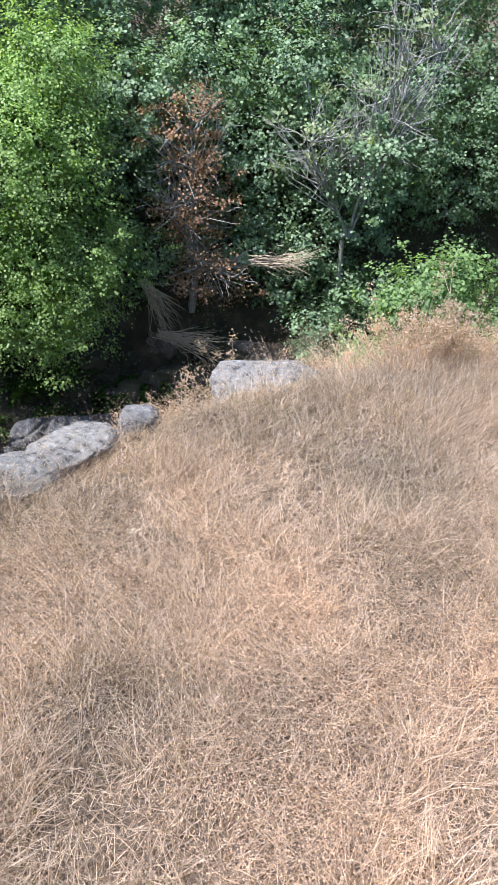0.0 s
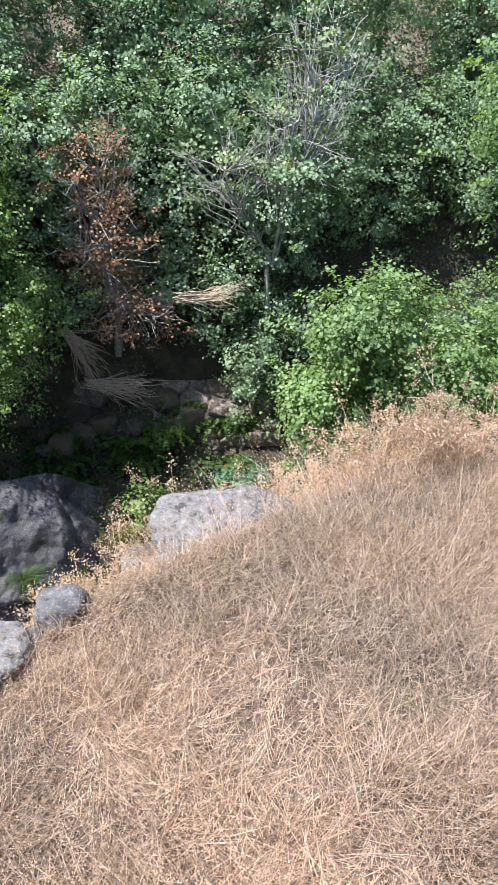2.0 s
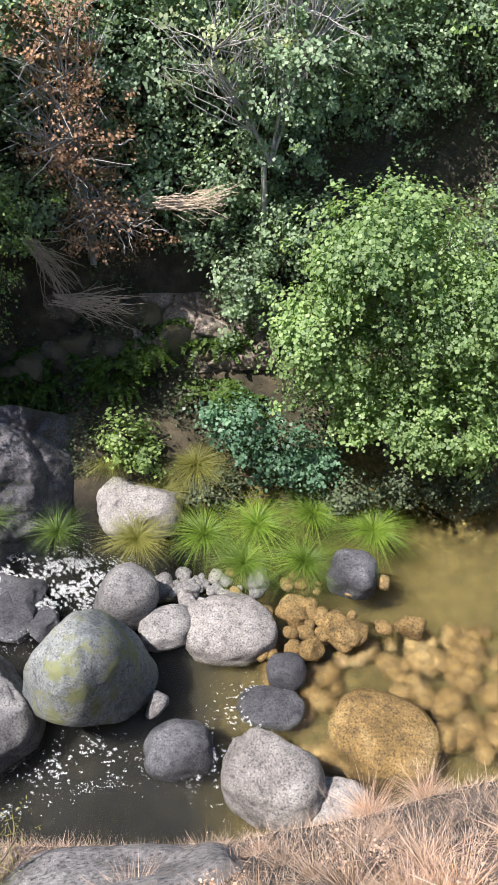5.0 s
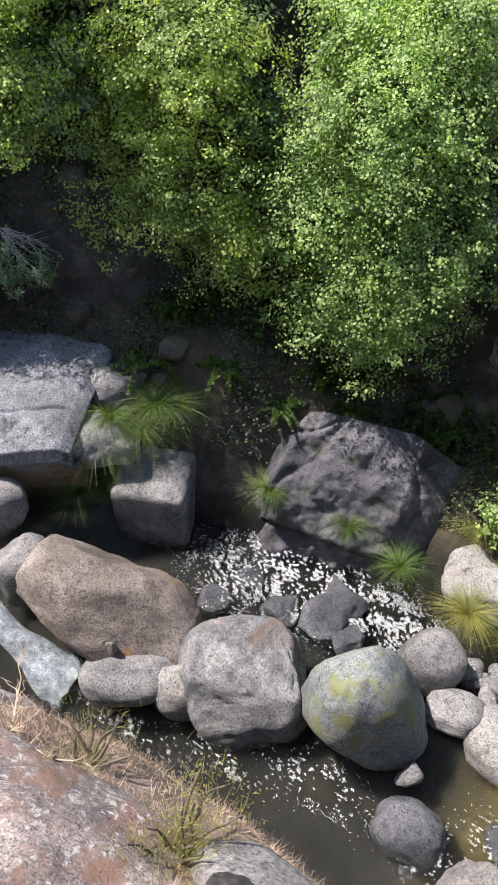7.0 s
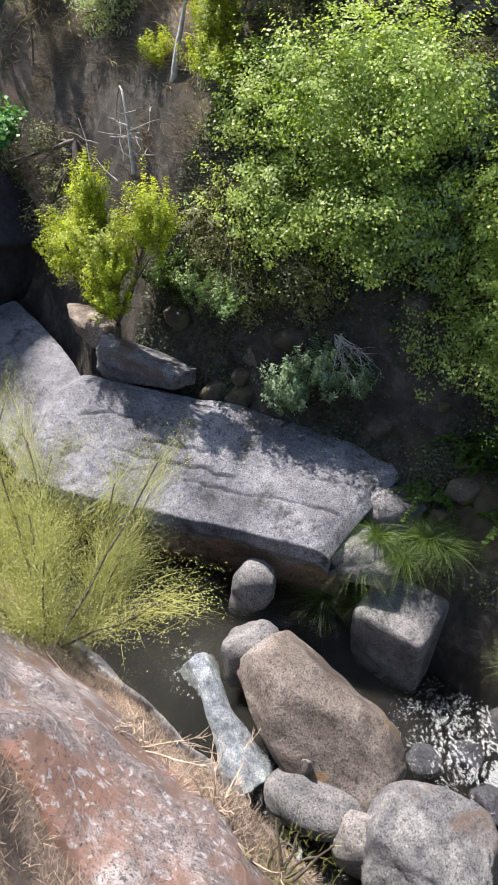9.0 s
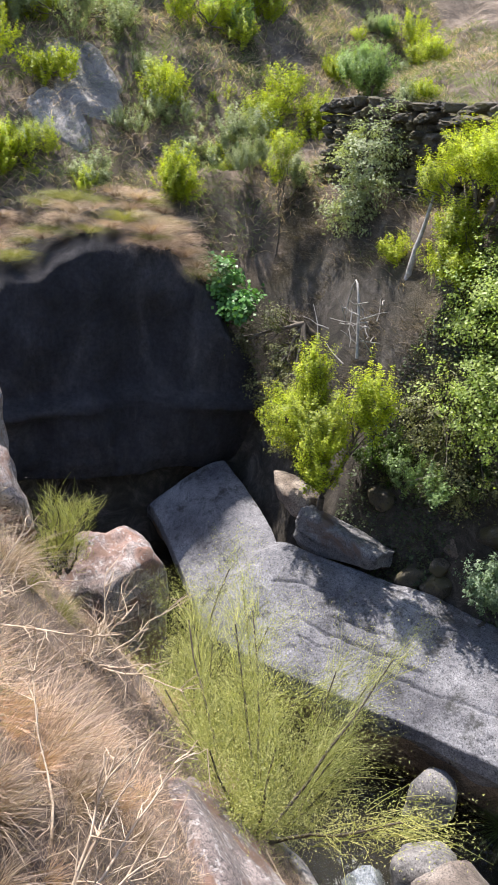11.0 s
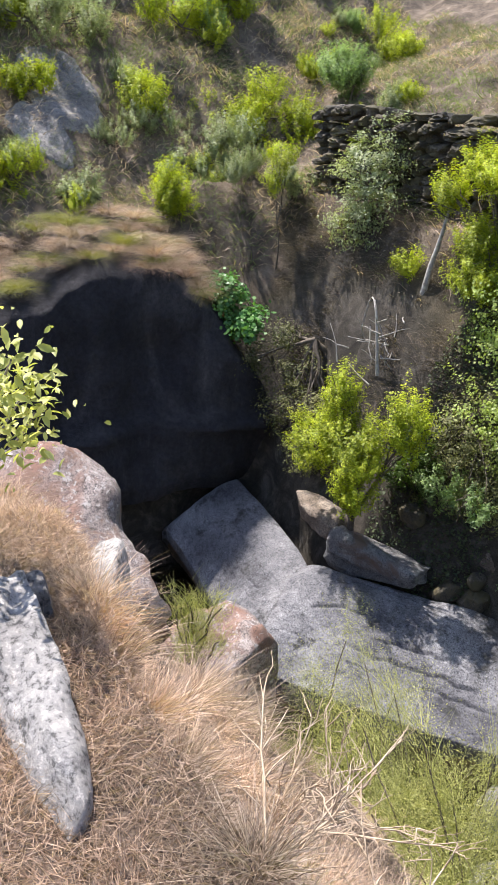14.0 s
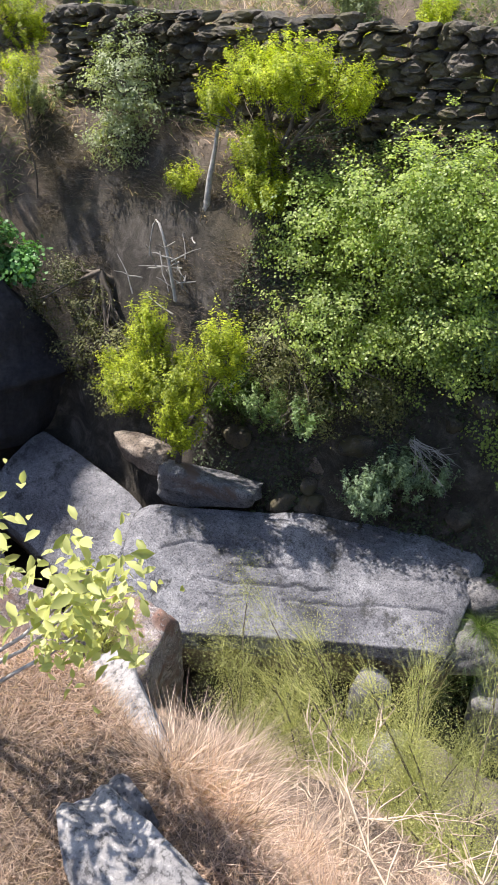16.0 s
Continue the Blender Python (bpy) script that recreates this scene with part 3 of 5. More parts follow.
def cracked_sheet(name, xs, low_y, top_y, low_z, top_z, seed, mat, label, cell=0.9, deep=0.08, rough=0.2, nu=170, nv=90):
    """Bedrock that rises out of the water and leans back, broken by joints into uneven blocks."""
    u, v = np.meshgrid(np.linspace(0, 1, nu), np.linspace(0, 1, nv))
    u, v = u.ravel(), v.ravel()
    k = np.linspace(0, 1, len(low_y))
    ly, ty, tz = np.interp(u, k, low_y), np.interp(u, k, top_y), np.interp(u, k, top_z)
    x = xs[0] + (xs[1] - xs[0]) * u
    y = ly + (ty - ly) * v ** 1.5
    z = low_z + (tz - low_z) * v ** 0.8
    p = np.stack([x, y, z], 1)
    for i in range(len(p)):
        q = Vector(p[i])
        d, near = noise.voronoi(Vector((q.x / cell + 0.35 * noise.noise(q * 1.3), q.y / cell * 0.7, q.z / cell * 1.2 + seed)))
        step = noise.cell(near[0] * 7.3) - 0.5
        joint = math.exp(-((d[1] - d[0]) / 0.035) ** 2)
        h = rough * (noise.noise(q * 0.9) + 0.45 * noise.noise(q * 2.6) + 0.2 * noise.noise(q * 7) + 0.08 * noise.noise(q * 18)) + 0.8 * rough * step - deep * joint
        fade = min(1.0, 3.2 * min(u[i], 1 - u[i]) + 0.1)
        p[i] += np.array([0, -0.75, 0.65]) * h * fade
        p[i] += np.array([0, 0.9, -1.1]) * (1 - fade)
    i, j = np.meshgrid(np.arange(nu - 1), np.arange(nv - 1))
    a = (j * nu + i).ravel()
    return put(name, mesh_np(name, p, np.stack([a, a + 1, a + nu + 1, a + nu], 1), mat, True), None, label, "bedrock")


cracked_sheet("bedrock", (-4.15, -0.75), [7.6, 7.9, 8.3, 8.6], [8.55, 9.1, 9.4, 9.4], -7.3, [-5.25, -5.1, -5.15, -5.4], 3.0, BEDROCK, "jointed purple-grey bedrock face at the far waterline", 1.5, 0.07, 0.26)
cracked_sheet("bedrock", (-3.2, 3.2), [10.35, 10.5, 10.55, 10.5], [10.9, 11.1, 11.1, 11.0], -5.75, [-4.6, -4.75, -4.8, -4.9], 8.0, BANK_STONE, "broken brown rock band under the thicket", 0.5, 0.1, 0.24, 230, 60)
cracked_sheet("bedrock", (-9.3, -5.3), [6.3, 7.3, 8.3, 9.0], [6.9, 7.9, 8.9, 9.6], -5.0, [-3.9, -3.6, -3.7, -4.3], 5.0, BANK_STONE, "crumbling brown bank of rubble and soil behind the slab", 0.5, 0.1, 0.28, 240, 70)


def slab(f0, f1, b0, b1, bow, cracks, seed, label, drop_h=1.35):
    """A tilted granite slab between a front and a back line, cut by broken lengthwise cracks, its front undercut."""
    nu, nv = 300, 220
    u, v = np.meshgrid(np.linspace(0, 1, nu), np.linspace(0, 1, nv))
    u, v = u.ravel(), v.ravel()
    arc = np.sin(u * math.pi)[:, None]
    front = np.array(f0) + (np.array(f1) - np.array(f0)) * u[:, None] + arc * np.array([0, 0.28 * bow, 0])
    back = np.array(b0) + (np.array(b1) - np.array(b0)) * u[:, None] + arc * np.array([0, 1.0 * bow, 0])
    s = np.clip((v - 0.35) / 0.65, 0, 1)[:, None]
    p = front + (back - front) * s
    p[:, 2] = front[:, 2] + (back - front)[:, 2] * np.sin(s[:, 0] * math.pi / 2)
    drop = np.clip((0.35 - v) / 0.35, 0, 1)
    p[:, 2] -= drop ** 0.8 * drop_h
    p += np.array([-0.45, 0.85, 0]) * 0.55 * (np.clip(drop - 0.1, 0, 1) ** 0.7)[:, None]
    ends = np.clip(np.minimum(u, 1 - u) / 0.05, 0, 1)
    p[:, 2] -= 0.12 * (1 - ends) ** 2
    for i in range(len(p)):
        q = Vector(p[i])
        h = 0.1 * noise.noise(q * 0.8) + 0.035 * noise.noise(q * 2.3) + 0.01 * noise.noise(q * 8) + 0.006 * noise.noise(q * 22)
        wob = 0.045 * noise.noise(Vector((u[i] * 4, 1.7, seed))) + 0.01 * noise.noise(Vector((u[i] * 23, 3.7, seed)))
        for k, (c, depth, lo, hi) in enumerate(cracks):
            if lo < u[i] < hi and v[i] > 0.46:
                gap = max(0.0, min(1.0, 1.6 * noise.noise(Vector((u[i] * 6, k * 3.3, seed))) + 0.6))
                off = v[i] + wob * (1 + 0.4 * k) - c
                h -= depth * gap * math.exp(-(off / 0.006) ** 2) - 0.012 * gap * math.exp(-max(off, 0) / 0.03) * (off > 0)
        p[i, 2] += h
    i, j = np.meshgrid(np.arange(nu - 1), np.arange(nv - 1))
    a = (j * nu + i).ravel()
    ob = put("rock_slab", mesh_np("rock_slab", p, np.stack([a, a + 1, a + nu + 1, a + nu], 1), GRANITE_SLAB, True), None, label, "rock slab")
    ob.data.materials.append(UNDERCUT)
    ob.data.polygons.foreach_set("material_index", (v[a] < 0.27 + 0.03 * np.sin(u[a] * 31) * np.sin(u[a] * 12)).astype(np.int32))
    mod = ob.modifiers.new("thick", "SOLIDIFY")
    mod.thickness, mod.offset = 0.25, -1


GRANITE_SLAB = rock_mat("granite_slab", (0.09, 0.09, 0.105), (0.2, 0.2, 0.22), (0.34, 0.34, 0.36), big=1.3, moss=(0.045, 0.045, 0.045), moss_at=0.6)
# Waterworn brown, with warm bounced light under the slab put into the colour.
UNDERCUT = rock_mat("granite_waterworn_warm_bounce", (0.12, 0.085, 0.06), (0.24, 0.175, 0.125), (0.36, 0.28, 0.21), big=1.4)
slab((-8.55, 3.95, -5.25), (-5.25, 6.85, -5.2), (-9.65, 5.2, -4.5), (-5.8, 8.55, -4.7), 0.35,
     [(0.51, 0.05, 0.25, 0.95), (0.57, 0.06, 0.05, 0.6), (0.65, 0.06, 0.3, 1.0), (0.74, 0.05, 0.1, 0.5), (0.83, 0.06, 0.35, 0.9), (0.92, 0.06, 0.0, 0.55)], 2.0,
     "long tilted grey granite slab with lengthwise cracks and an undercut brown front")
slab((-12.4, 3.9, -5.2), (-9.0, 4.2, -5.6), (-12.4, 5.2, -4.5), (-9.75, 5.45, -4.75), 0.15,
     [(0.6, 0.02, 0.0, 0.8), (0.7, 0.02, 0.2, 1.0), (0.84, 0.025, 0.1, 0.9)], 5.0, "shaded grey bedrock ramp leading down from the cave", 1.2)
rock("boulder", -10.3, 5.8, -4.25, 1.2, 0.5, 0.42, 14, 62, BANK_STONE, "flat brownish ledge stone above the slab", 3.2, 0.15, 0.2, (0, 0), 2)
rock("boulder", -9.2, 6.25, -4.55, 1.5, 0.6, 0.7, 30, 63, GRANITE_BOULDER, "grey bedrock block behind the slab", 7, 0.12, 0.25, (10, 4), 6, 5)
# near side outcrops


def rock_sheet(name, cx, cy, lu, lv, turn, lift, seed, mat, label, nu=70, nv=40):
    """Bare bedrock that follows the slope and dives under the soil at its edges."""
    u, v = np.meshgrid(np.linspace(-1, 1, nu), np.linspace(-1, 1, nv))
    u, v = u.ravel(), v.ravel()
    c, s = math.cos(radians(turn)), math.sin(radians(turn))
    x, y = cx + lu * u * c - lv * v * s, cy + lu * u * s + lv * v * c
    r = (np.abs(u) ** 3 + np.abs(v) ** 3) ** (1 / 3)
    n = np.array([noise.noise(Vector((a * 2.2 + seed, b * 2.2, 0.5))) + 0.5 * noise.noise(Vector((a * 6 + seed, b * 6, 0.5))) for a, b in zip(x, y)])
    r = r + 0.18 * n
    z = surface_z(x, y) + lift * (1 - np.clip(r, 0, 1) ** 5) - 0.5 * np.clip(r - 0.8, 0, 1) + 0.035 * n
    i, j = np.meshgrid(np.arange(nu - 1), np.arange(nv - 1))
    a = (j * nu + i).ravel()
    ob = put(name, mesh_np(name, np.stack([x, y, z], 1), np.stack([a, a + 1, a + nu + 1, a + nu], 1), mat, True), None, label, "outcrop")
    return ob


rock_sheet("outcrop", -1.6, 2.68, 1.3, 0.4, 12, 0.1, 3, LICHEN_ROCK, "long sloping granite rock face with white lichen and rust-red crust")
rock_sheet("outcrop", -2.3, 3.25, 1.0, 0.18, 12, 0.12, 4, GRANITE_PALE, "narrow pale granite ridge at the lip of the near slope")
rock("charred_stump", -0.26, 3.02, gz(-0.26, 3.02) + 0.04, 0.17, 0.11, 0.2, 15, 82, CHAR, "small blackened charred stump on the ledge", 4.0, 0.25, 0.3, (0, 8), 6, 4, "stump")
rock_sheet("outcrop", 0.0, 3.14, 0.5, 0.2, 0, 0.15, 5, GRANITE_PALE, "flat pale grey ledge rock below the meadow's edge")
rock("outcrop", -5.2, 0.95, -1.15, 1.4, 2.4, 1.8, 0, 71, LICHEN_ROCK, "large pinkish grey lichen-covered outcrop on the near slope", 3.2, 0.17, 0.5, (-43, 6), 6, 5, "outcrop")
rock("outcrop", -5.45, 2.35, -2.95, 0.95, 0.9, 1.6, 15, 72, LICHEN_ROCK, "smaller lichen-covered rock below the outcrop", 2.6, 0.14, 0.2, (0, 12), 2, 5, "outcrop")
rock("outcrop", 0.13, 2.22, -0.13, 0.52, 0.34, 0.17, 4, 75, GRANITE_PALE, "flat grey rock at the meadow's edge", 5.0, 0.14, 0.3, (8, 0), 10, 5, "outcrop")
for k, (x, y, w) in enumerate([(-0.86, 1.4, 0.2), (-0.74, 1.53, 0.2), (-0.66, 1.64, 0.17), (-0.57, 1.76, 0.19), (-0.49, 1.86, 0.17), (-0.4, 1.9, 0.1)]):
    rock("outcrop", x + 0.01, y - 0.05, gz(x + 0.02, y - 0.08) + 0.01, w * 1.75, w * 1.0, w * 0.55, 48 + (k % 3) * 9, 760 + k, GRANITE_PALE, "low ragged grey rock at the meadow's rim", 6.5, 0.1, 0.38, (4, 6), 14, 5, "outcrop", "rocks of the meadow's rim")
rock("outcrop", -0.3, 1.97, -0.05, 0.12, 0.09, 0.12, 20, 77, GRANITE, "small grey rock in the grass at the rim", 3.0, 0.18, 0.3, (0, 0), 2, 3, "outcrop")
rock("outcrop", 0.95, 2.42, -0.08, 0.3, 0.2, 0.2, -10, 78, GRANITE_WARM, "weathered rock half hidden by dry grass", 3.0, 0.2, 0.3, (0, 0), 2, 4, "outcrop")
rock("outcrop", -2.35, 0.7, 0.4, 0.85, 0.32, 0.52, -4, 79, GRANITE_WHITE, "pale flat-topped granite rock with lichen at the terrace rim", 5, 0.16, 0.15, (0, 6), 6, 5, "outcrop")
rock("outcrop", -3.02, 1.04, 0.38, 0.5, 0.2, 0.26, -14, 80, GRANITE_WHITE, "long pale edging stone at the terrace rim", 4.2, 0.1, 0.2, (0, 0), 2, 4, "outcrop")
rock("stone", -2.64, 0.8, 0.72, 0.13, 0.12, 0.13, 20, 81, GRANITE_PALE, "small sharp-edged pale stone block in dry soil", 6, 0.06, 0.15, (10, 8), 3, 4, "stone")
for k in range(14):
    g = rng_for(900 + k)
    x = -2.3 + k * 0.3 + g.uniform(-0.1, 0.1)
    y = float(np.interp(x, STATIONS, HILL_Y)) - g.uniform(0.0, 0.5)
    w = g.uniform(0.3, 0.6)
    rock("stone", x, y, gz(x, y), w, w * 0.8, w * g.uniform(0.6, 0.9), g.uniform(0, 360), 910 + k, WALL_STONE, "brown weathered stone in the far bank", 3.0, 0.2, 0.3, (0, 0), 3, 3, "stone", "stones of the far bank")


def cliff():
    """The water-stained cliff that closes the gorge, its shade put into the dark tones, undercut above the pool."""
    m, nt, bs, pos = base_mat("cliff_stained_shaded", 0.9)
    mp = nt.nodes.new("ShaderNodeMapping")
    mp.inputs["Scale"].default_value = (1.0, 0.9, 0.3)
    nt.links.new(pos, mp.inputs["Vector"])
    streak = noise_node(nt, 1.5, 7, mp.outputs[0], 0.65, 0.4)
    # Stain streaks; the overall near-black tones also carry the face's shade.
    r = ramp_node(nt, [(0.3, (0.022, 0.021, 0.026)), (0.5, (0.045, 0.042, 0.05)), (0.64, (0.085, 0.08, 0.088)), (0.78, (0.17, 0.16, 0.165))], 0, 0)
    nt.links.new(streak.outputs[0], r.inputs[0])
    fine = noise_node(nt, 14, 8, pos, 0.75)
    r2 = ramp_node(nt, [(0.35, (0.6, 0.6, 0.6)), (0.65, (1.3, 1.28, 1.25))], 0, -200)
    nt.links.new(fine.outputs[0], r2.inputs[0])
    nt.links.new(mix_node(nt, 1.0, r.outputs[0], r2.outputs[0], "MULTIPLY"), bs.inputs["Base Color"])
    bump(nt, bs, fine.outputs[0], 0.9, 0.12)
    nu, nv = 130, 110
    u, v = np.meshgrid(np.linspace(-0.6, 6.9, nu), np.linspace(-5.6, -0.35, nv))
    y, z = u.ravel(), v.ravel()
    back = np.interp(z, [-5.6, -4.75, -4.6, -4.3, -3.4, -3.2, -1.5, -0.3, 0.35], [1.1, 0.75, 0.12, 0.0, 0.02, 0.22, 0.6, 1.0, 1.6])
    n = np.array([noise.noise(Vector((0.3, a * 0.6, b * 0.45))) * 0.3 + noise.noise(Vector((4.3, a * 1.9, b * 1.2))) * 0.1 + noise.noise(Vector((4.3, a * 6, b * 4))) * 0.03 for a, b in zip(y, z)])
    x = -12.1 - 0.10 * np.abs(y - 3.2) - back + n * 1.5 - 1.8 * np.clip((y - 5.7 + n) / 1.0, 0, 1) ** 2 - 1.9 * np.clip((z - np.interp(y, [-0.5, 1.4, 2.8, 4.0, 4.7, 5.5, 6.2], [-1.0, -1.25, -0.7, -0.65, -1.2, -2.0, -3.3]) + n * 2.6) / 0.45, 0, 1) ** 2 + 0.16 * np.exp(-((z + 3.35 + 0.12 * np.sin(y * 1.3)) / 0.13) ** 2)
    i, j = np.meshgrid(np.arange(nu - 1), np.arange(nv - 1))
    a = (j * nu + i).ravel()
    put("cliff", mesh_np("cliff", np.stack([x, y, z], 1), np.stack([a, a + 1, a + nu + 1, a + nu], 1), m, True), None, "water-stained rock cliff, darkened in colour for shade, above a shadowed cave", "cliff", kind="structure")


cliff()


def foam():
    """White flecks that paint sun glints, with some foam, where the stream breaks between the stones, and the chute."""
    g = rng_for(21)
    spots = [(-2.3, 7.9, 1.1, 0.5, -6.9, 5200), (-1.2, 8.0, 0.5, 0.3, -6.93, 1300), (-3.2, 7.4, 0.6, 0.4, -6.85, 900), (0.35, 5.7, 0.3, 0.35, -6.985, 300), (-1.0, 5.75, 0.5, 0.22, -6.985, 420), (-1.95, 5.4, 0.5, 0.15, -6.985, 300), (-3.1, 5.1, 0.6, 0.12, -6.975, 300), (0.75, 6.2, 0.3, 0.3, -6.985, 200), (-5.3, 5.0, 0.3, 0.2, -6.3, 400)]
    at = []
    for cx, cy, rx, ry, z, n in spots:
        x, y = cx + g.normal(size=n * 22) * rx * 0.6, cy + g.normal(size=n * 22) * ry * 0.6
        k = np.array([noise.noise(Vector((a * 17, b * 34, 2.0))) + 0.5 * noise.noise(Vector((a * 5, b * 5, 1.0))) for a, b in zip(x, y)]) > (0.2 if cy > 7.2 else 0.32)
        at.append(np.stack([x, y, np.full(len(x), z) + g.normal(size=len(x)) * 0.01], 1)[k])
    put("foam", leaves("foam", np.concatenate(at), 0.008, 22, GLINT_FOAM, 3.0, 0.6), None, "white flecks of painted sun glints and foam on the rapids", "foam", kind="stuff")
    nu, nv = 40, 16
    u, v = np.meshgrid(np.linspace(0, 1, nu), np.linspace(-1, 1, nv))
    u, v = u.ravel(), v.ravel()
    x, y = -5.35 + 1.4 * u, 4.98 + 0.05 * u + v * (0.23 - 0.07 * np.sin(u * 5)) + 0.1 + np.array([0.04 * noise.noise(Vector((a * 5, b * 0.7, 4.4))) for a, b in zip(u, v)])
    z = np.interp(u, [0, 0.25, 0.7, 1], [-6.14, -6.25, -6.72, -6.93]) + 0.05 - 0.2 * v * v + np.array([0.05 * noise.noise(Vector((a * 4, b * 14, 1))) for a, b in zip(x, y)])
    i, j = np.meshgrid(np.arange(nu - 1), np.arange(nv - 1))
    a = (j * nu + i).ravel()
    put("water_chute", mesh_np("water_chute", np.stack([x, y, z], 1), np.stack([a, a + 1, a + nu + 1, a + nu], 1), CHUTE, True), None, "milky bluish water sliding down a rock chute", "waterfall", kind="structure")


CHUTE = soil_mat("chute_water", (0.12, 0.14, 0.16), (0.36, 0.4, 0.44), (0.74, 0.77, 0.8), 7.0)
CHUTE.node_tree.nodes["Principled BSDF"].inputs["Roughness"].default_value = 0.15
foam()


def pebbles():
    """Loose stones of the gravel spit and the pool's edge."""
    g = rng_for(33)
    kinds = [(GRANITE_PALE, "pale rounded pebble on the gravel spit"), (GRANITE, "grey rounded pebble on the gravel spit"), (STONE_BROWN, "ochre pebble at the pool's edge")]
    shapes = [[rock_mesh("pebble", (1, 0.8, 0.6), 340 + k * 3 + i, m, 2.5, 0.16, 2, 1) for i in range(3)] for k, (m, _) in enumerate(kinds)]
    for k in range(240):
        if k < 60:
            x, y, kind = 0.3 + g.normal() * 0.28, 7.75 + g.normal() * 0.22, int(g.integers(0, 2))
        elif k < 110:
            x, y, kind = 1.6 + g.normal() * 0.45, 7.35 + g.normal() * 0.35, 2
        else:
            x, y, kind = g.uniform(1.0, 4.0), g.uniform(5.6, 7.2), 2
        w = g.uniform(0.08, 0.24) * (1.0 if k < 110 else 1.7)
        ob = put("pebble", shapes[kind][g.integers(0, 3)], None, kinds[kind][1], "pebble", "pebbles of the stream")
        ob.matrix_basis = pose(x, y, (-6.97 if k < 110 else -7.28) + g.uniform(0, 0.04), g.uniform(-15, 15), g.uniform(-15, 15), g.uniform(0, 360)) @ Matrix.Diagonal((w, w, w, 1))


pebbles()

g = rng_for(37)
for k in range(22):
    x = g.uniform(-9.3, -4.2)
    y = float(np.interp(x, STATIONS, BANK_Y)) + g.uniform(-0.1, 0.9)
    w = g.uniform(0.15, 0.5)
    rock("stone", x, y, gz(x, y), w, w * 0.8, w * 0.7, g.uniform(0, 360), 380 + k, WALL_STONE, "brown stone in the dark hollow behind the slab", 3.2, 0.2, 0.3, (0, 0), 4, 3, "stone", "stones behind the slab")
rock("boulder", -5.35, 7.45, -5.75, 1.0, 0.8, 0.9, 40, 64, GRANITE, "grey bedrock lump at the slab's lower end", 3.2, 0.17, 0.3, (0, 0), 4, 4)
rock("boulder", -5.7, 8.1, -5.3, 1.1, 0.9, 0.8, 10, 65, GRANITE, "grey bedrock lump under the far bank", 3.2, 0.17, 0.3, (0, 0), 4, 4)

# ---- plants ----


def lobe_points(g, centre, radii, n, shell=0.45, spike=0.0):
    """Leaf places in clumps over the outer part of a lobe, with their outward directions."""
    clumps = max(6, n // (60 if spike else 42))
    d = unit(g.normal(size=(clumps, 3)))
    r = g.uniform(shell, 1.0, (clumps, 1)) * (1 + 0.25 * np.sin(d[:, :1] * 5 + d[:, 1:2] * 4 + centre[0] * 3) * np.cos(d[:, 2:] * 6 + centre[1]) + 0.17 * g.normal(size=(clumps, 1)))
    c = d * r
    pick = g.integers(0, clumps, n)
    if spike:
        p = c[pick] * np.asarray(radii) + g.normal(size=(n, 3)) * 0.024
        s = g.uniform(-0.4, 1.0, (n, 1)) * spike * g.uniform(0.5, 1.5, (clumps, 1))[pick]
        p = p + unit(d[pick] * 0.6 + np.array([0, 0, 1.0])) * s
    else:
        wide = g.uniform(0.04, 0.12, (clumps, 1))[pick]
        p = c[pick] * np.asarray(radii) + g.normal(size=(n, 3)) * wide * np.array([1, 1, 0.65])
    return p + np.asarray(centre), d[pick]


def tree(name, base, lobes, leaf, density, mat, seed, label, category="tree", bark=None, trunk=0.07, group="", slim=0.45, twigs=9, up=0.5, spike=0.0):
    """Trunk and limbs to each lobe, and a crown of single leaves."""
    g = rng_for(seed)
    ob = thing(name, base, label, category, group)
    base = np.asarray(base, float)
    pts, outs, paths, radii = [], [], [], []
    mean = np.mean([l[:3] for l in lobes], 0) - base
    fork = np.array([mean[0] * 0.35, mean[1] * 0.35, max(0.15, mean[2] * 0.45)])
    paths.append(wander(g, np.array([0, 0, -0.15]), fork, 7, 0.03))
    radii.append((trunk, trunk * 0.7))
    for (cx, cy, cz, rx, ry, rz) in lobes:
        c = np.array([cx, cy, cz]) - base
        n = int(density * 4 * math.pi * ((rx * ry + ry * rz + rx * rz) / 3))
        p, o = lobe_points(g, c, (rx, ry, rz), n, 0.45, spike)
        pts.append(p)
        outs.append(o)
        limb = wander(g, fork, c, 8, 0.06)
        paths.append(limb)
        radii.append((trunk * 0.6, trunk * 0.2))
        for _ in range(twigs):
            d = unit(g.normal(size=3))
            start = limb[g.integers(2, 8)]
            e2 = c + d * np.array([rx, ry, rz]) * g.uniform(0.7, 1.05)
            tw = wander(g, start, e2, 7, 0.05)
            paths.append(tw)
            radii.append((trunk * 0.2, 0.004))
            for _k in range(2 if twigs > 20 else 0):
                q0 = tw[g.integers(2, 6)]
                paths.append(wander(g, q0, q0 + unit(e2 - start + g.normal(size=3) * 0.6) * g.uniform(0.25, 0.5), 5, 0.03))
                radii.append((trunk * 0.09, 0.003))
    put("trunk", tube(paths, radii, bark or BARK, "trunk"), ob)
    put("crown", leaves("crown", np.concatenate(pts), leaf, seed + 1, mat, up, slim, np.concatenate(outs)), ob)
    return ob


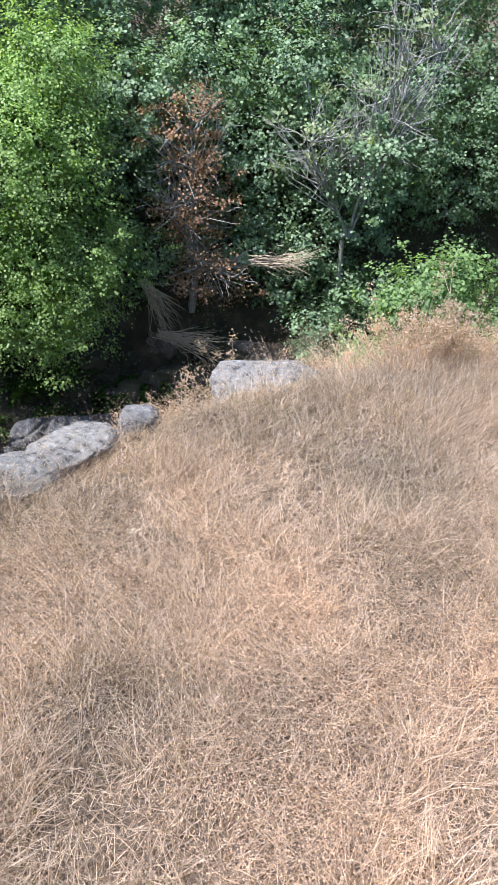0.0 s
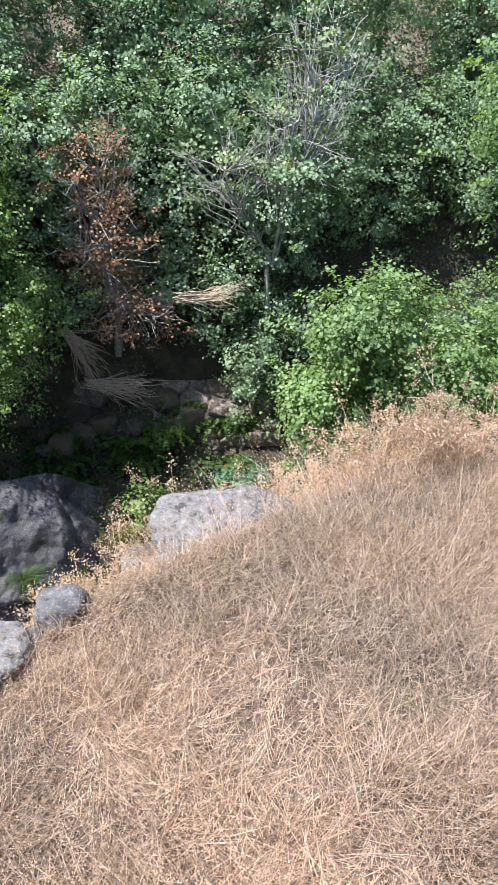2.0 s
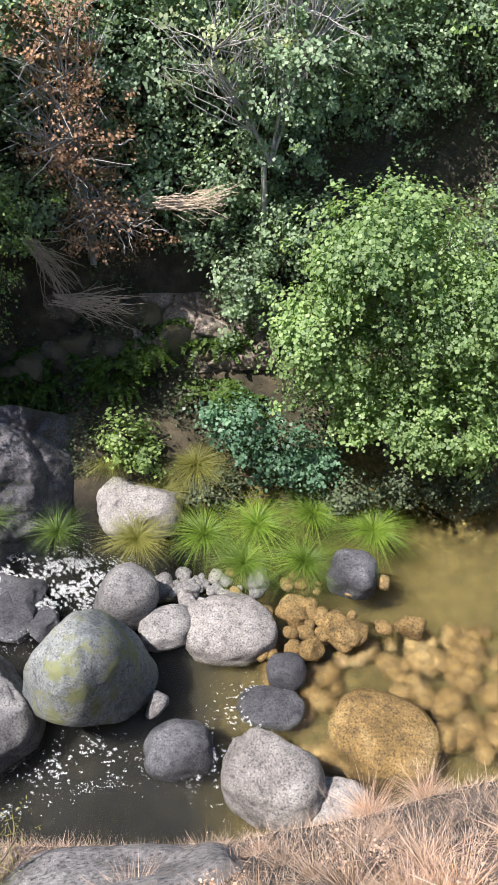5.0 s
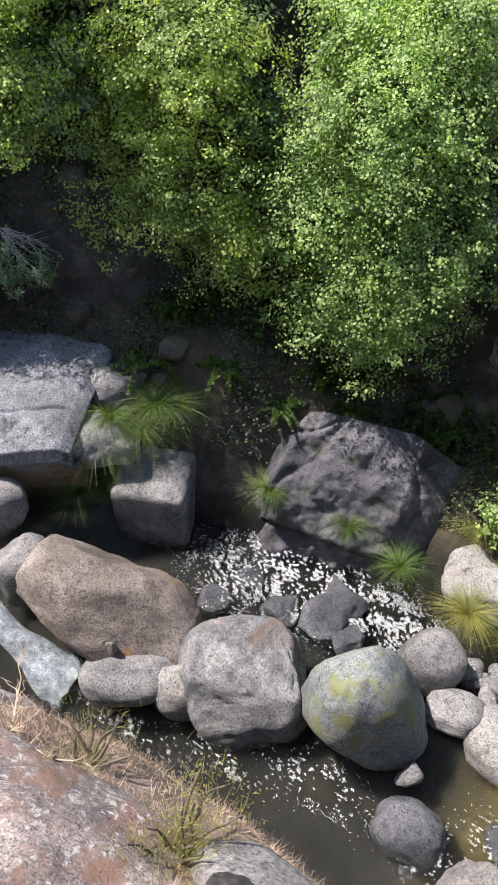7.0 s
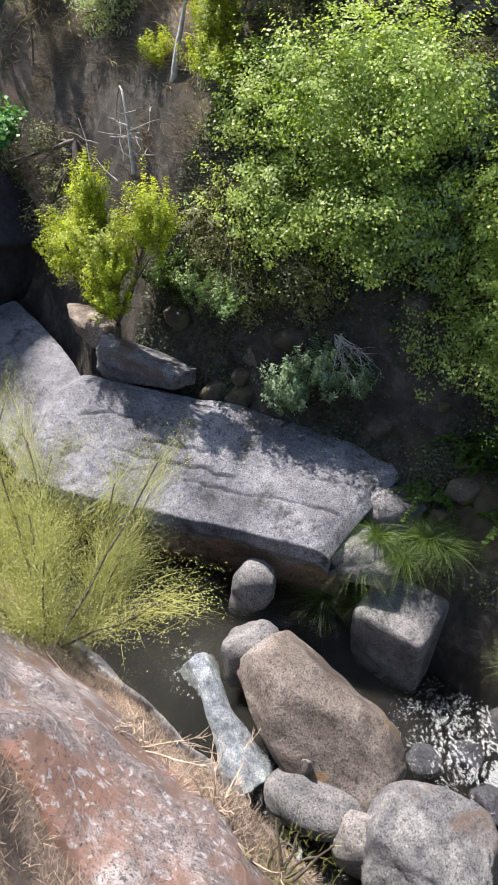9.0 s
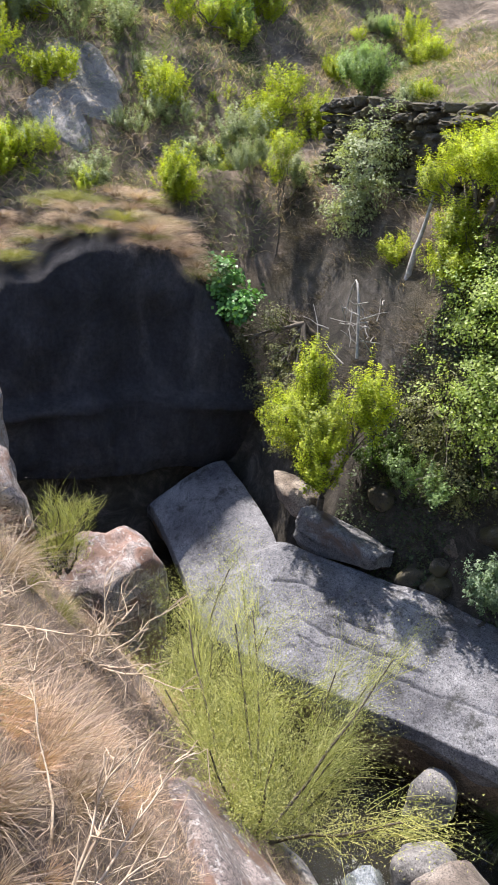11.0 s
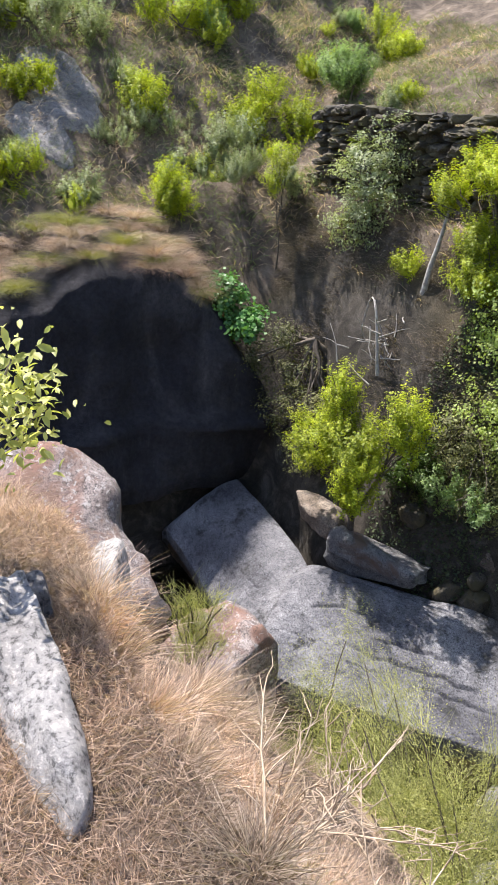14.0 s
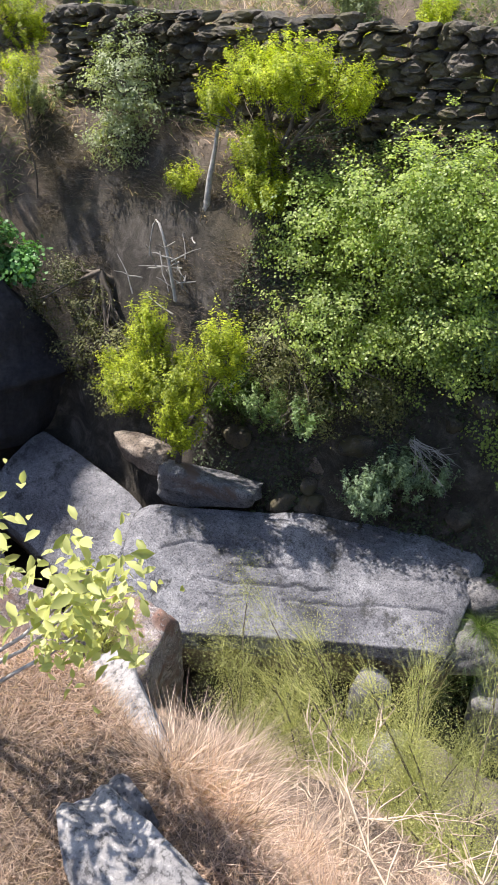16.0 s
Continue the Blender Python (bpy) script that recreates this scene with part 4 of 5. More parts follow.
tree("tree", (-3.0, 10.4, gz(-3, 10.4)), [(-2.9, 10.0, -1.6, 1.15, 1.0, 1.0), (-3.5, 9.9, -2.7, 1.2, 1.0, 1.0), (-2.4, 10.0, -3.0, 1.0, 0.9, 1.1), (-3.1, 9.8, -3.9, 1.2, 0.9, 0.9), (-2.5, 10.3, -0.7, 0.7, 0.7, 0.7), (-3.5, 10.3, -0.9, 0.7, 0.7, 0.7)],
     0.036, 1500, LEAF_BRIGHT, 101, "leafy willow with small light green leaves hanging over the stream")
tree("tree", (-5.9, 9.9, gz(-5.9, 9.9)), [(-5.3, 9.4, -1.3, 1.1, 0.9, 1.0), (-6.2, 9.5, -2.1, 1.1, 0.9, 1.0), (-5.0, 9.3, -2.7, 0.9, 0.8, 0.9), (-6.3, 9.2, -3.1, 0.9, 0.7, 0.7), (-4.6, 9.4, -3.4, 0.7, 0.6, 0.6)],
     0.037, 1400, LEAF_LIME, 103, "dense green alder on the far bank")
tree("bush", (-8.0, 8.2, gz(-8, 8.2)), [(-8.8, 8.0, -0.8, 1.0, 0.9, 0.9), (-7.6, 8.1, -0.4, 1.1, 0.9, 0.9), (-6.7, 8.4, -0.3, 0.9, 0.8, 0.9), (-8.2, 7.8, -1.8, 1.2, 0.9, 0.8), (-6.9, 8.1, -1.5, 1.0, 0.8, 0.9)],
     0.036, 1500, LEAF_LIME, 105, "big sunlit light green bush on the far slope", "bush")
tree("heath_shrub", (-9.7, 6.1, gz(-9.7, 6.1)), [(-10.0, 5.6, -2.75, 0.5, 0.4, 0.45), (-9.75, 5.75, -1.95, 0.22, 0.22, 0.45), (-9.35, 5.8, -2.6, 0.55, 0.4, 0.45), (-8.75, 6.2, -2.1, 0.3, 0.3, 0.45), (-9.1, 5.7, -3.2, 0.3, 0.3, 0.25)],
     0.038, 5200, LEAF_YELLOW, 107, "yellow-green tree heath above the rock slab", "shrub", slim=0.2, up=1.0, spike=0.2)
tree("heath_shrub", (-9.6, 7.9, gz(-9.6, 7.9)), [(-9.2, 7.8, 1.0, 0.5, 0.4, 0.35), (-9.8, 7.8, 0.95, 0.5, 0.4, 0.35), (-10.5, 7.6, 0.6, 0.3, 0.3, 0.25), (-9.7, 7.6, 0.0, 0.35, 0.3, 0.45), (-9.5, 7.5, -0.4, 0.35, 0.3, 0.3), (-8.5, 8.0, 0.85, 0.3, 0.3, 0.3)],
     0.038, 5200, LEAF_YELLOW, 109, "bright yellow-green tree heath below the terrace wall", "shrub", slim=0.2, up=1.0, spike=0.2)
tree("shrub", (-11.0, 7.4, gz(-11.0, 7.4)), [(-11.03, 7.38, -0.5, 0.22, 0.2, 0.2)], 0.038, 5000, LEAF_YELLOW, 151, "small yellow heath by the pale snag", "shrub", slim=0.2, up=1.0, spike=0.15, trunk=0.02)
tree("shrub", (-13.7, 6.4, gz(-13.7, 6.4)), [(-13.74, 6.43, 0.75, 0.4, 0.3, 0.2), (-13.8, 6.3, 0.35, 0.2, 0.2, 0.25)], 0.036, 3500, LEAF_YELLOW, 153, "thin yellowing heath beside the wall's end", "shrub", slim=0.2, up=1.0, spike=0.15, trunk=0.02)
tree("shrub", (-14.75, 4.8, gz(-14.75, 4.8)), [(-14.75, 4.8, -0.05, 0.4, 0.35, 0.35), (-14.7, 4.7, 0.25, 0.25, 0.25, 0.3)], 0.04, 4500, LEAF_YELLOW, 155, "bright yellow-green heath on top of the dark cliff", "shrub", slim=0.2, up=1.0, spike=0.2, trunk=0.03)
tree("bush", (-9.0, 7.3, gz(-9.0, 7.3)), [(-8.7, 7.0, -2.3, 0.6, 0.5, 0.6), (-8.2, 7.2, -2.9, 0.6, 0.5, 0.5), (-9.3, 7.0, -3.2, 0.5, 0.4, 0.5), (-7.5, 7.7, -2.7, 0.6, 0.5, 0.5)], 0.04, 900, LEAF_OLIVE, 157, "dull olive bush in the shade under the big bush", "bush", slim=0.25)
tree("bush", (-11.9, 6.6, gz(-11.9, 6.6)), [(-11.9, 6.1, -2.4, 0.5, 0.4, 0.4), (-11.3, 6.1, -2.9, 0.5, 0.4, 0.5), (-11.0, 5.9, -3.5, 0.4, 0.35, 0.4), (-12.3, 6.0, -1.9, 0.35, 0.3, 0.3), (-12.4, 5.6, -2.3, 0.3, 0.25, 0.35), (-12.0, 5.75, -3.0, 0.32, 0.25, 0.4)], 0.04, 800, LEAF_OLIVE, 159, "dark shaded bush hanging beside the cliff", "bush", slim=0.3)
tree("dead_shrub", (-13.3, 4.9, gz(-13.3, 4.9)), [(-13.15, 4.85, -1.45, 0.25, 0.22, 0.3)], 0.04, 900, LEAF_DEAD, 169, "withered brown shrub beside the ivy", "shrub", slim=0.25, trunk=0.02)
tree("bush", (-13.4, 5.4, gz(-13.4, 5.4)), [(-13.2, 5.25, -1.35, 0.42, 0.35, 0.3), (-12.8, 5.45, -1.75, 0.42, 0.35, 0.35)], 0.07, 900, LEAF_IVY, 161, "round fresh green ivy bush at the cliff's edge", "bush")
tree("bush", (-12.4, 7.4, gz(-12.4, 7.4)), [(-12.4, 7.4, 0.7, 0.75, 0.6, 0.75), (-12.5, 7.3, -0.1, 0.65, 0.5, 0.5)],
     0.05, 900, LEAF_GREY, 111, "grey-green rounded bush in front of the terrace wall", "bush", slim=0.25)
tree("bush", (3.0, 9.6, gz(3.0, 9.6)), [(2.5, 9.4, -3.2, 0.95, 0.8, 0.8), (1.95, 9.4, -4.3, 0.75, 0.7, 0.8), (3.4, 9.2, -3.9, 1.0, 0.8, 0.9), (4.3, 9.2, -4.7, 0.9, 0.8, 0.8), (2.5, 9.2, -5.1, 0.7, 0.6, 0.6), (3.5, 8.9, -5.3, 0.9, 0.8, 0.7)],
     0.05, 1200, LEAF, 113, "rounded light green bush with a few yellowing leaves by the pool", "bush")
tree("tree", (6.2, 10.8, gz(6.2, 10.8)), [(5.0, 10.5, -0.8, 1.3, 1.0, 1.2), (6.4, 10.5, -0.5, 1.3, 1.0, 1.2), (5.4, 10.3, -3.0, 1.2, 1.0, 1.2), (6.6, 10.3, -3.0, 1.2, 1.0, 1.2), (5.7, 10.2, -5.0, 1.0, 0.9, 1.0), (5.4, 10.7, 1.2, 1.2, 1.0, 1.0)],
     0.05, 1150, LEAF, 115, "tall sunlit tree with broad bright green leaves")
tree("tree", (-0.9, 11.5, gz(-0.9, 11.5)), [(-1.0, 11.2, -1.6, 0.7, 0.6, 0.7), (-0.9, 11.1, -2.6, 0.7, 0.6, 0.6), (-0.6, 11.0, -3.6, 0.7, 0.6, 0.5)],
     0.038, 420, LEAF_DEAD, 117, "half-dead tree with rust-brown withered leaves", bark=BARK_GREY, twigs=40)
tree("tree", (1.4, 11.6, gz(1.4, 11.6)), [(1.7, 11.3, -1.2, 0.8, 0.5, 0.9), (0.8, 11.2, -1.7, 0.8, 0.5, 0.6), (2.1, 11.4, -0.3, 0.7, 0.5, 0.7)],
     0.05, 70, LEAF_GREY, 119, "bare grey tree with pale crooked branches", bark=BARK_GREY, twigs=45, trunk=0.05)
tree("bush", (1.2, 9.7, gz(1.2, 9.7)), [(0.85, 9.35, -5.55, 0.45, 0.35, 0.4), (1.35, 9.2, -5.95, 0.5, 0.35, 0.4), (1.9, 9.2, -6.2, 0.45, 0.35, 0.35)], 0.055, 800, LEAF_TEAL, 163, "bluish green leafy bush overhanging the sedge", "bush", trunk=0.03)
tree("bush", (-0.6, 9.7, gz(-0.6, 9.7)), [(-0.55, 9.45, -5.85, 0.35, 0.3, 0.3), (-0.3, 9.4, -6.15, 0.3, 0.25, 0.25)], 0.05, 800, LEAF_BRIGHT, 165, "small bright green bush beside the sedge", "bush", trunk=0.02)
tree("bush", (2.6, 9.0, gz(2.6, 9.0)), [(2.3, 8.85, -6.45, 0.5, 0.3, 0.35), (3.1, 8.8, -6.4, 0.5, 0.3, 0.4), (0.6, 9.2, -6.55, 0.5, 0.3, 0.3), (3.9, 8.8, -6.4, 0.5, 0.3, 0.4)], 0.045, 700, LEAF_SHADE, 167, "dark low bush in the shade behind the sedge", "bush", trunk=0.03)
# the thicket behind
back = tree("bush", (0, 12.5, gz(0, 12.5)), [(0, 12.4, gz(0, 12.5) + 1.0, 1.2, 1.0, 0.9), (0.7, 12.3, gz(0, 12.5) + 2.0, 1.0, 0.9, 0.9), (-0.8, 12.3, gz(0, 12.5) + 1.9, 1.0, 0.9, 0.9)],
            0.05, 620, LEAF_DARK, 121, "dark green holly thicket on the shaded slope", "bush", group="thicket on the far slope")
g = rng_for(5)
for k, (x, y) in enumerate([(-1.8, 12.3), (1.6, 12.4), (3.2, 12.6), (4.9, 12.8), (-3.6, 12.0), (-5.2, 11.6), (-0.7, 13.5), (1.0, 13.7), (2.8, 14), (-2.5, 13.4), (-4.4, 13.2), (4.8, 14.2), (6.9, 13.4), (8.6, 13.2), (-6.8, 11.2)]):
    copy_thing(back, pose(x, y, gz(x, y) - 0.1, 0, 0, g.uniform(0, 360)))
low = tree("bush", (0.5, 11.7, gz(0.5, 11.7)), [(0.5, 11.6, gz(0.5, 11.7) + 0.5, 0.7, 0.5, 0.5), (0.9, 11.6, gz(0.5, 11.7) + 1.1, 0.5, 0.5, 0.5), (0.0, 11.6, gz(0.5, 11.7) + 1.0, 0.5, 0.5, 0.5)],
           0.05, 560, LEAF_DARK, 123, "low dark green bush with thin stems in the thicket", "bush", group="low bushes of the far bank", trunk=0.03)
for k, (x, y) in enumerate([(1.7, 11.6), (-1.9, 11.4), (-0.4, 11.9), (2.9, 11.6), (-4.3, 10.6), (-3.2, 11.3), (-5.4, 10.2), (3.9, 11.4), (5.0, 11.8), (-6.6, 9.6), (-7.6, 9.0), (0.7, 12.6), (2.3, 12.7), (-2.6, 12.3), (-6.9, 8.7), (1.2, 11.2)]):
    copy_thing(low, pose(x, y, gz(x, y) - 0.05, 0, 0, g.uniform(0, 360)))


def tuft(name, at, r, n, mat, seed, label, lean=0.0):
    """A fountain of arching blades."""
    g = rng_for(seed)
    ang = g.uniform(0, 2 * math.pi, n)
    out = g.uniform(0.15, 1.0, n)
    d = np.stack([np.cos(ang) * out, np.sin(ang) * out, g.uniform(0.7, 1.3, n)], 1)
    root = np.stack([np.cos(ang) * r * 0.12 * out, np.sin(ang) * r * 0.12 * out, np.zeros(n) - 0.03], 1)
    length = r * g.uniform(0.7, 1.35, (n, 1))
    ob = put(name, blades(name, root, d, length, 0.0055, 1.1, seed, mat, 5), None, label, "sedge tuft", "sedge tufts along the stream")
    ob.location = at
    return ob


for k, (x, y, z, r, m) in enumerate([(-0.75, 9.5, -6.3, 0.42, SEDGE_DRY), (-0.13, 9.1, -6.6, 0.45, SEDGE_DRY), (0.35, 9.4, -6.4, 0.5, SEDGE_DRY), (-0.43, 8.3, -6.5, 0.42, SEDGE_DRY), (0.4, 8.5, -6.75, 0.48, SEDGE),
                                     (1.1, 8.6, -6.75, 0.5, SEDGE), (0.9, 8.1, -6.85, 0.44, SEDGE), (1.65, 8.05, -6.85, 0.48, SEDGE), (1.85, 8.7, -6.7, 0.5, SEDGE), (2.6, 8.4, -6.75, 0.5, SEDGE)]):
    tuft("sedge_tuft", (x, y, z), r * 1.05, 850, m, 200 + k, "arching sedge tuft with long %s blades" % ("olive" if m is SEDGE_DRY else "bright green"))


def meadow():
    """Dry grass of the meadow: matted litter, leaning stems and airy pinkish seed heads in drifts."""
    g = rng_for(7)

    def spots(n, x0, x1, y0, y1, reach):
        x, y = g.uniform(x0, x1, n), g.uniform(y0, y1, n)
        keep = y < np.interp(x, STATIONS, RIM_Y) + reach
        return x[keep], y[keep]

    x, y = spots(330000, -1.3, 2.0, 0.25, 2.75, 0.3)
    n = len(x)
    d = np.stack([g.normal(size=n) * 0.9 + 0.2, g.normal(size=n) * 0.9, g.uniform(0.3, 1.5, n)], 1)
    tall = np.array([noise.noise(Vector((a * 5.5, b * 5.5, 0.7))) + 0.6 * noise.noise(Vector((a * 14, b * 14, 0.7))) for a, b in zip(x, y)])
    grow = (0.75 + 1.3 * np.clip(tall + 0.2, 0, 1))[:, None]
    put("dry_grass", blades("dry_grass", np.stack([x, y, surface_z(x, y) + 0.0], 1), d, g.uniform(0.015, 0.08, (n, 1)) * grow, 0.0019, 0.05, 8, STRAW, 1), None, "matted dry straw-coloured grass of the meadow", "grass", kind="stuff")
    x, y = spots(9000, -1.2, 2.0, 0.3, 2.75, 0.25)
    put("leaf_litter", leaves("leaf_litter", np.stack([x, y, surface_z(x, y) + 0.006], 1), 0.007, 12, LITTER, 1.5, 0.4), None, "brown crumbs of dead leaves between the straw", "leaf litter", kind="stuff")
    x, y = spots(30000, -1.2, 2.0, 0.25, 2.75, 0.2)
    patch = np.array([noise.noise(Vector((a * 2.1, b * 2.1, 3.1))) + 0.5 * noise.noise(Vector((a * 6, b * 6, 1.1))) for a, b in zip(x, y)])
    keep = patch + g.normal(size=len(x)) * 0.2 + 0.25 * (x > 0.5) > -0.12
    x, y = x[keep], y[keep]
    n = len(x)
    root = np.stack([x, y, surface_z(x, y) - 0.01], 1)
    wind = np.array([[noise.noise(Vector((a * 1.3, b * 1.3, 7.1))), noise.noise(Vector((a * 1.3, b * 1.3, 9.1)))] for a, b in zip(x, y)])
    d = unit(np.stack([wind[:, 0] + g.normal(size=n) * 0.3, wind[:, 1] + g.normal(size=n) * 0.3, np.full(n, 0.9)], 1))
    ln = g.uniform(0.08, 0.26, (n, 1))
    put("grass_stems", blades("grass_stems", root, d, ln, 0.0013, 0.45, 9, STRAW, 4), None, "tall thin dry grass stems leaning in the wind", "grass", kind="stuff")
    pick = np.repeat(np.arange(n), 22)
    s = g.uniform(0.5, 1.05, (len(pick), 1))
    p = root[pick] + d[pick] * ln[pick] * s * (1 - 0.1 * s) + (d[pick] * np.array([1, 1, 0]) - np.array([0, 0, 0.8])) * ln[pick] * 0.45 * s * s * 0.5 + g.normal(size=(len(pick), 3)) * 0.016
    put("seed_heads", leaves("seed_heads", p, 0.0042, 10, STRAW_PINK, 0.2, 0.2), None, "airy pinkish seed heads over the dry grass", "grass", kind="stuff")


meadow()


def airy_plant(x, y, h, seed):
    """A dry airy plant of the rim: wiry stems that fork into a haze of tiny pinkish seeds."""
    g = rng_for(seed)
    paths = []
    for _ in range(16):
        e = np.array([g.normal() * h * 0.3, g.normal() * h * 0.3, h * g.uniform(0.6, 1.05)])
        p = wander(g, (g.normal() * 0.01, g.normal() * 0.01, -0.02), e, 7, 0.006)
        paths.append(p)
        for _k in range(5):
            q = p[g.integers(2, 7)]
            paths.append(wander(g, q, q + np.array([g.normal() * 0.04, g.normal() * 0.04, abs(g.normal()) * 0.05]), 4, 0.004))
    ob = thing("dry_plant", (x, y, gz(x, y)), "wiry dry plant with a haze of pinkish seeds at the rim", "dry plant", "dry plants of the rim")
    put("stem", tube(paths, [(0.0012, 0.0005)] * len(paths), TWIG_TAN, "stem", 3), ob)
    ends = np.concatenate([p[2:] for p in paths if len(p) == 4])
    at = ends[g.integers(0, len(ends), 4200)] + g.normal(size=(4200, 3)) * 0.009
    put("seed_head", leaves("seed_head", at, 0.0065, seed, STRAW_PINK, 0.2, 0.35), ob)


for k, (x, y, h) in enumerate([(-0.13, 2.2, 0.2), (-0.06, 2.28, 0.22), (0.05, 2.33, 0.24), (-0.22, 2.12, 0.17), (0.3, 2.38, 0.2), (0.5, 2.4, 0.24), (0.58, 2.45, 0.26), (0.66, 2.42, 0.2), (0.8, 2.5, 0.26), (0.95, 2.52, 0.22), (1.1, 2.5, 0.25), (-0.42, 1.98, 0.13), (1.25, 2.5, 0.25), (0.4, 2.45, 0.2), (-0.5, 1.95, 0.12), (0.45, 2.5, 0.28), (0.72, 2.5, 0.3), (0.88, 2.46, 0.28), (-0.02, 2.36, 0.27), (-0.2, 2.2, 0.24), (0.62, 2.38, 0.25), (-0.28, 2.08, 0.18), (0.2, 2.5, 0.26)]):
    airy_plant(x, y, h, 1200 + k)


def broom(name, x, y, height, spread, n, mat, seed, label, z=None, leafy=0):
    """A broom shrub: woody stems that fork into many thin upright green switches."""
    g = rng_for(seed)
    zb = gz(x, y) if z is None else z
    ob = thing(name, (x, y, zb), label, "shrub")
    stems, rad, tips = [], [], []
    for _ in range(14):
        d = np.array([g.normal() * 0.5 * spread, g.normal() * 0.5 * spread, height * g.uniform(0.4, 0.75)])
        stems.append(wander(g, (g.normal() * 0.03, g.normal() * 0.03, -0.1), d, 7, 0.03))
        rad.append((0.012, 0.004))
        tips.append(stems[-1])
    tips = np.concatenate([t[2:] for t in tips])
    put("stem", tube(stems, rad, BARK, "stem"), ob)
    root = tips[g.integers(0, len(tips), n)] + g.normal(size=(n, 3)) * 0.035
    d = unit(np.stack([root[:, 0] * 1.4 + g.normal(size=n) * 0.5, root[:, 1] * 1.4 + g.normal(size=n) * 0.5, np.full(n, 0.7)], 1))
    put("foliage", blades("foliage", root, d, height * g.uniform(0.1, 0.3, (n, 1)), 0.003, 0.15, seed + 1, mat, 3), ob)
    if leafy:
        pk = g.integers(0, n, leafy)
        at = root[pk] + d[pk] * height * g.uniform(0.02, 0.28, (leafy, 1)) + g.normal(size=(leafy, 3)) * 0.035
        put("leafage", leaves("leafage", at, 0.013, seed + 2, mat, 0.6, 0.16), ob)
    return ob


broom("broom_shrub", -2.75, 2.8, 1.1, 0.85, 2600, BROOM, 301, "yellowish green broom shrub with thin upright switches on the near slope", leafy=26000)
broom("broom_shrub", -3.3, 3.05, 1.4, 0.95, 3000, BROOM, 303, "yellowish green broom shrub leaning over the stream", leafy=26000)
broom("broom_shrub", -3.7, 2.8, 1.1, 0.8, 2600, BROOM, 305, "young green broom on the dry slope", leafy=8000)
broom("broom_shrub", -4.85, 1.95, 0.5, 0.3, 2600, BROOM, 307, "small broom at the foot of the lichen outcrop", z=-1.5)
broom("bramble_bush", -4.35, 2.75, 1.35, 0.85, 700, BROOM, 309, "leafy light green bramble bush with bare grey twigs", leafy=42000)
broom("dry_shrub", -0.55, 3.05, 0.35, 0.3, 900, SEDGE_DRY, 311, "small greyish dry shrub at the ledge", leafy=900)
broom("dry_shrub", -1.1, 3.15, 0.25, 0.22, 500, SEDGE_DRY, 313, "small dry shrub between the rocks")


def dry_tuft(x, y, r, n, seed, mat, label, up=0.8, z=None):
    g = rng_for(seed)
    ang = g.uniform(0, 2 * math.pi, n)
    out = g.uniform(0.05, 1.0, n)
    d = np.stack([np.cos(ang) * out * 0.8 + g.normal(size=n) * 0.3, np.sin(ang) * out * 0.8 + g.normal(size=n) * 0.3, g.uniform(0.4, 1.3, n) * up], 1)
    root = np.stack([np.cos(ang) * r * 0.35 * out, np.sin(ang) * r * 0.35 * out, np.zeros(n) - 0.04], 1)
    ob = put("dry_tuft", blades("dry_tuft", root, d, r * g.uniform(0.4, 1.3, (n, 1)), 0.0022, 0.6, seed, mat, 4), None, label, "grass tuft", "dry grass tufts of the near slope")
    ob.location = (x, y, gz(x, y) if z is None else z)


g = rng_for(41)
for k in range(40):
    x = g.uniform(-4.6, -0.9)
    y = float(np.interp(x, STATIONS, STEP_Y)) + g.uniform(-0.2, 1.4)
    if -2.6 < x < -0.5 and 2.1 < y < 2.75:
        continue
    dry_tuft(x, y, g.uniform(0.1, 0.2), 300, 500 + k, (STRAW, STRAW_PINK, SEDGE_DRY, LITTER)[k % 4], ("golden dry grass tuft on the near slope", "pinkish dry grass tuft on the near slope", "olive grass tuft on the near slope", "rust-brown dead bracken tuft on the near slope")[k % 4])
for k in range(16):
    x = g.uniform(-3.4, -1.9)
    y = float(np.interp(x, STATIONS, STEP_Y)) + g.uniform(-0.05, 0.5)
    dry_tuft(x, y, g.uniform(0.18, 0.28), 420, 560 + k, STRAW, "tall golden dry grass tuft below the terrace rim")


def slope_litter():
    """Dry grass mat over the near slope and the upper terrace."""
    g = rng_for(43)
    n = 220000
    x, y = g.uniform(-5.0, 1.5, n), g.uniform(-0.2, 3.5, n)
    keep = (y > np.interp(x, STATIONS, RIM_Y) - np.where(x > -0.6, 0.0, 1.0)) & (y < np.interp(x, STATIONS, SLOPE_Y) + 0.4)
    x, y = x[keep], y[keep]
    n = len(x)
    d = np.stack([g.normal(size=n), g.normal(size=n), g.uniform(0.3, 1.5, n)], 1)
    put("slope_grass", blades("slope_grass", np.stack([x, y, surface_z(x, y) - 0.01], 1), d, g.uniform(0.02, 0.09, (n, 1)), 0.002, 0.05, 44, STRAW, 1), None, "matted dry grass on the near slope", "grass", kind="stuff")


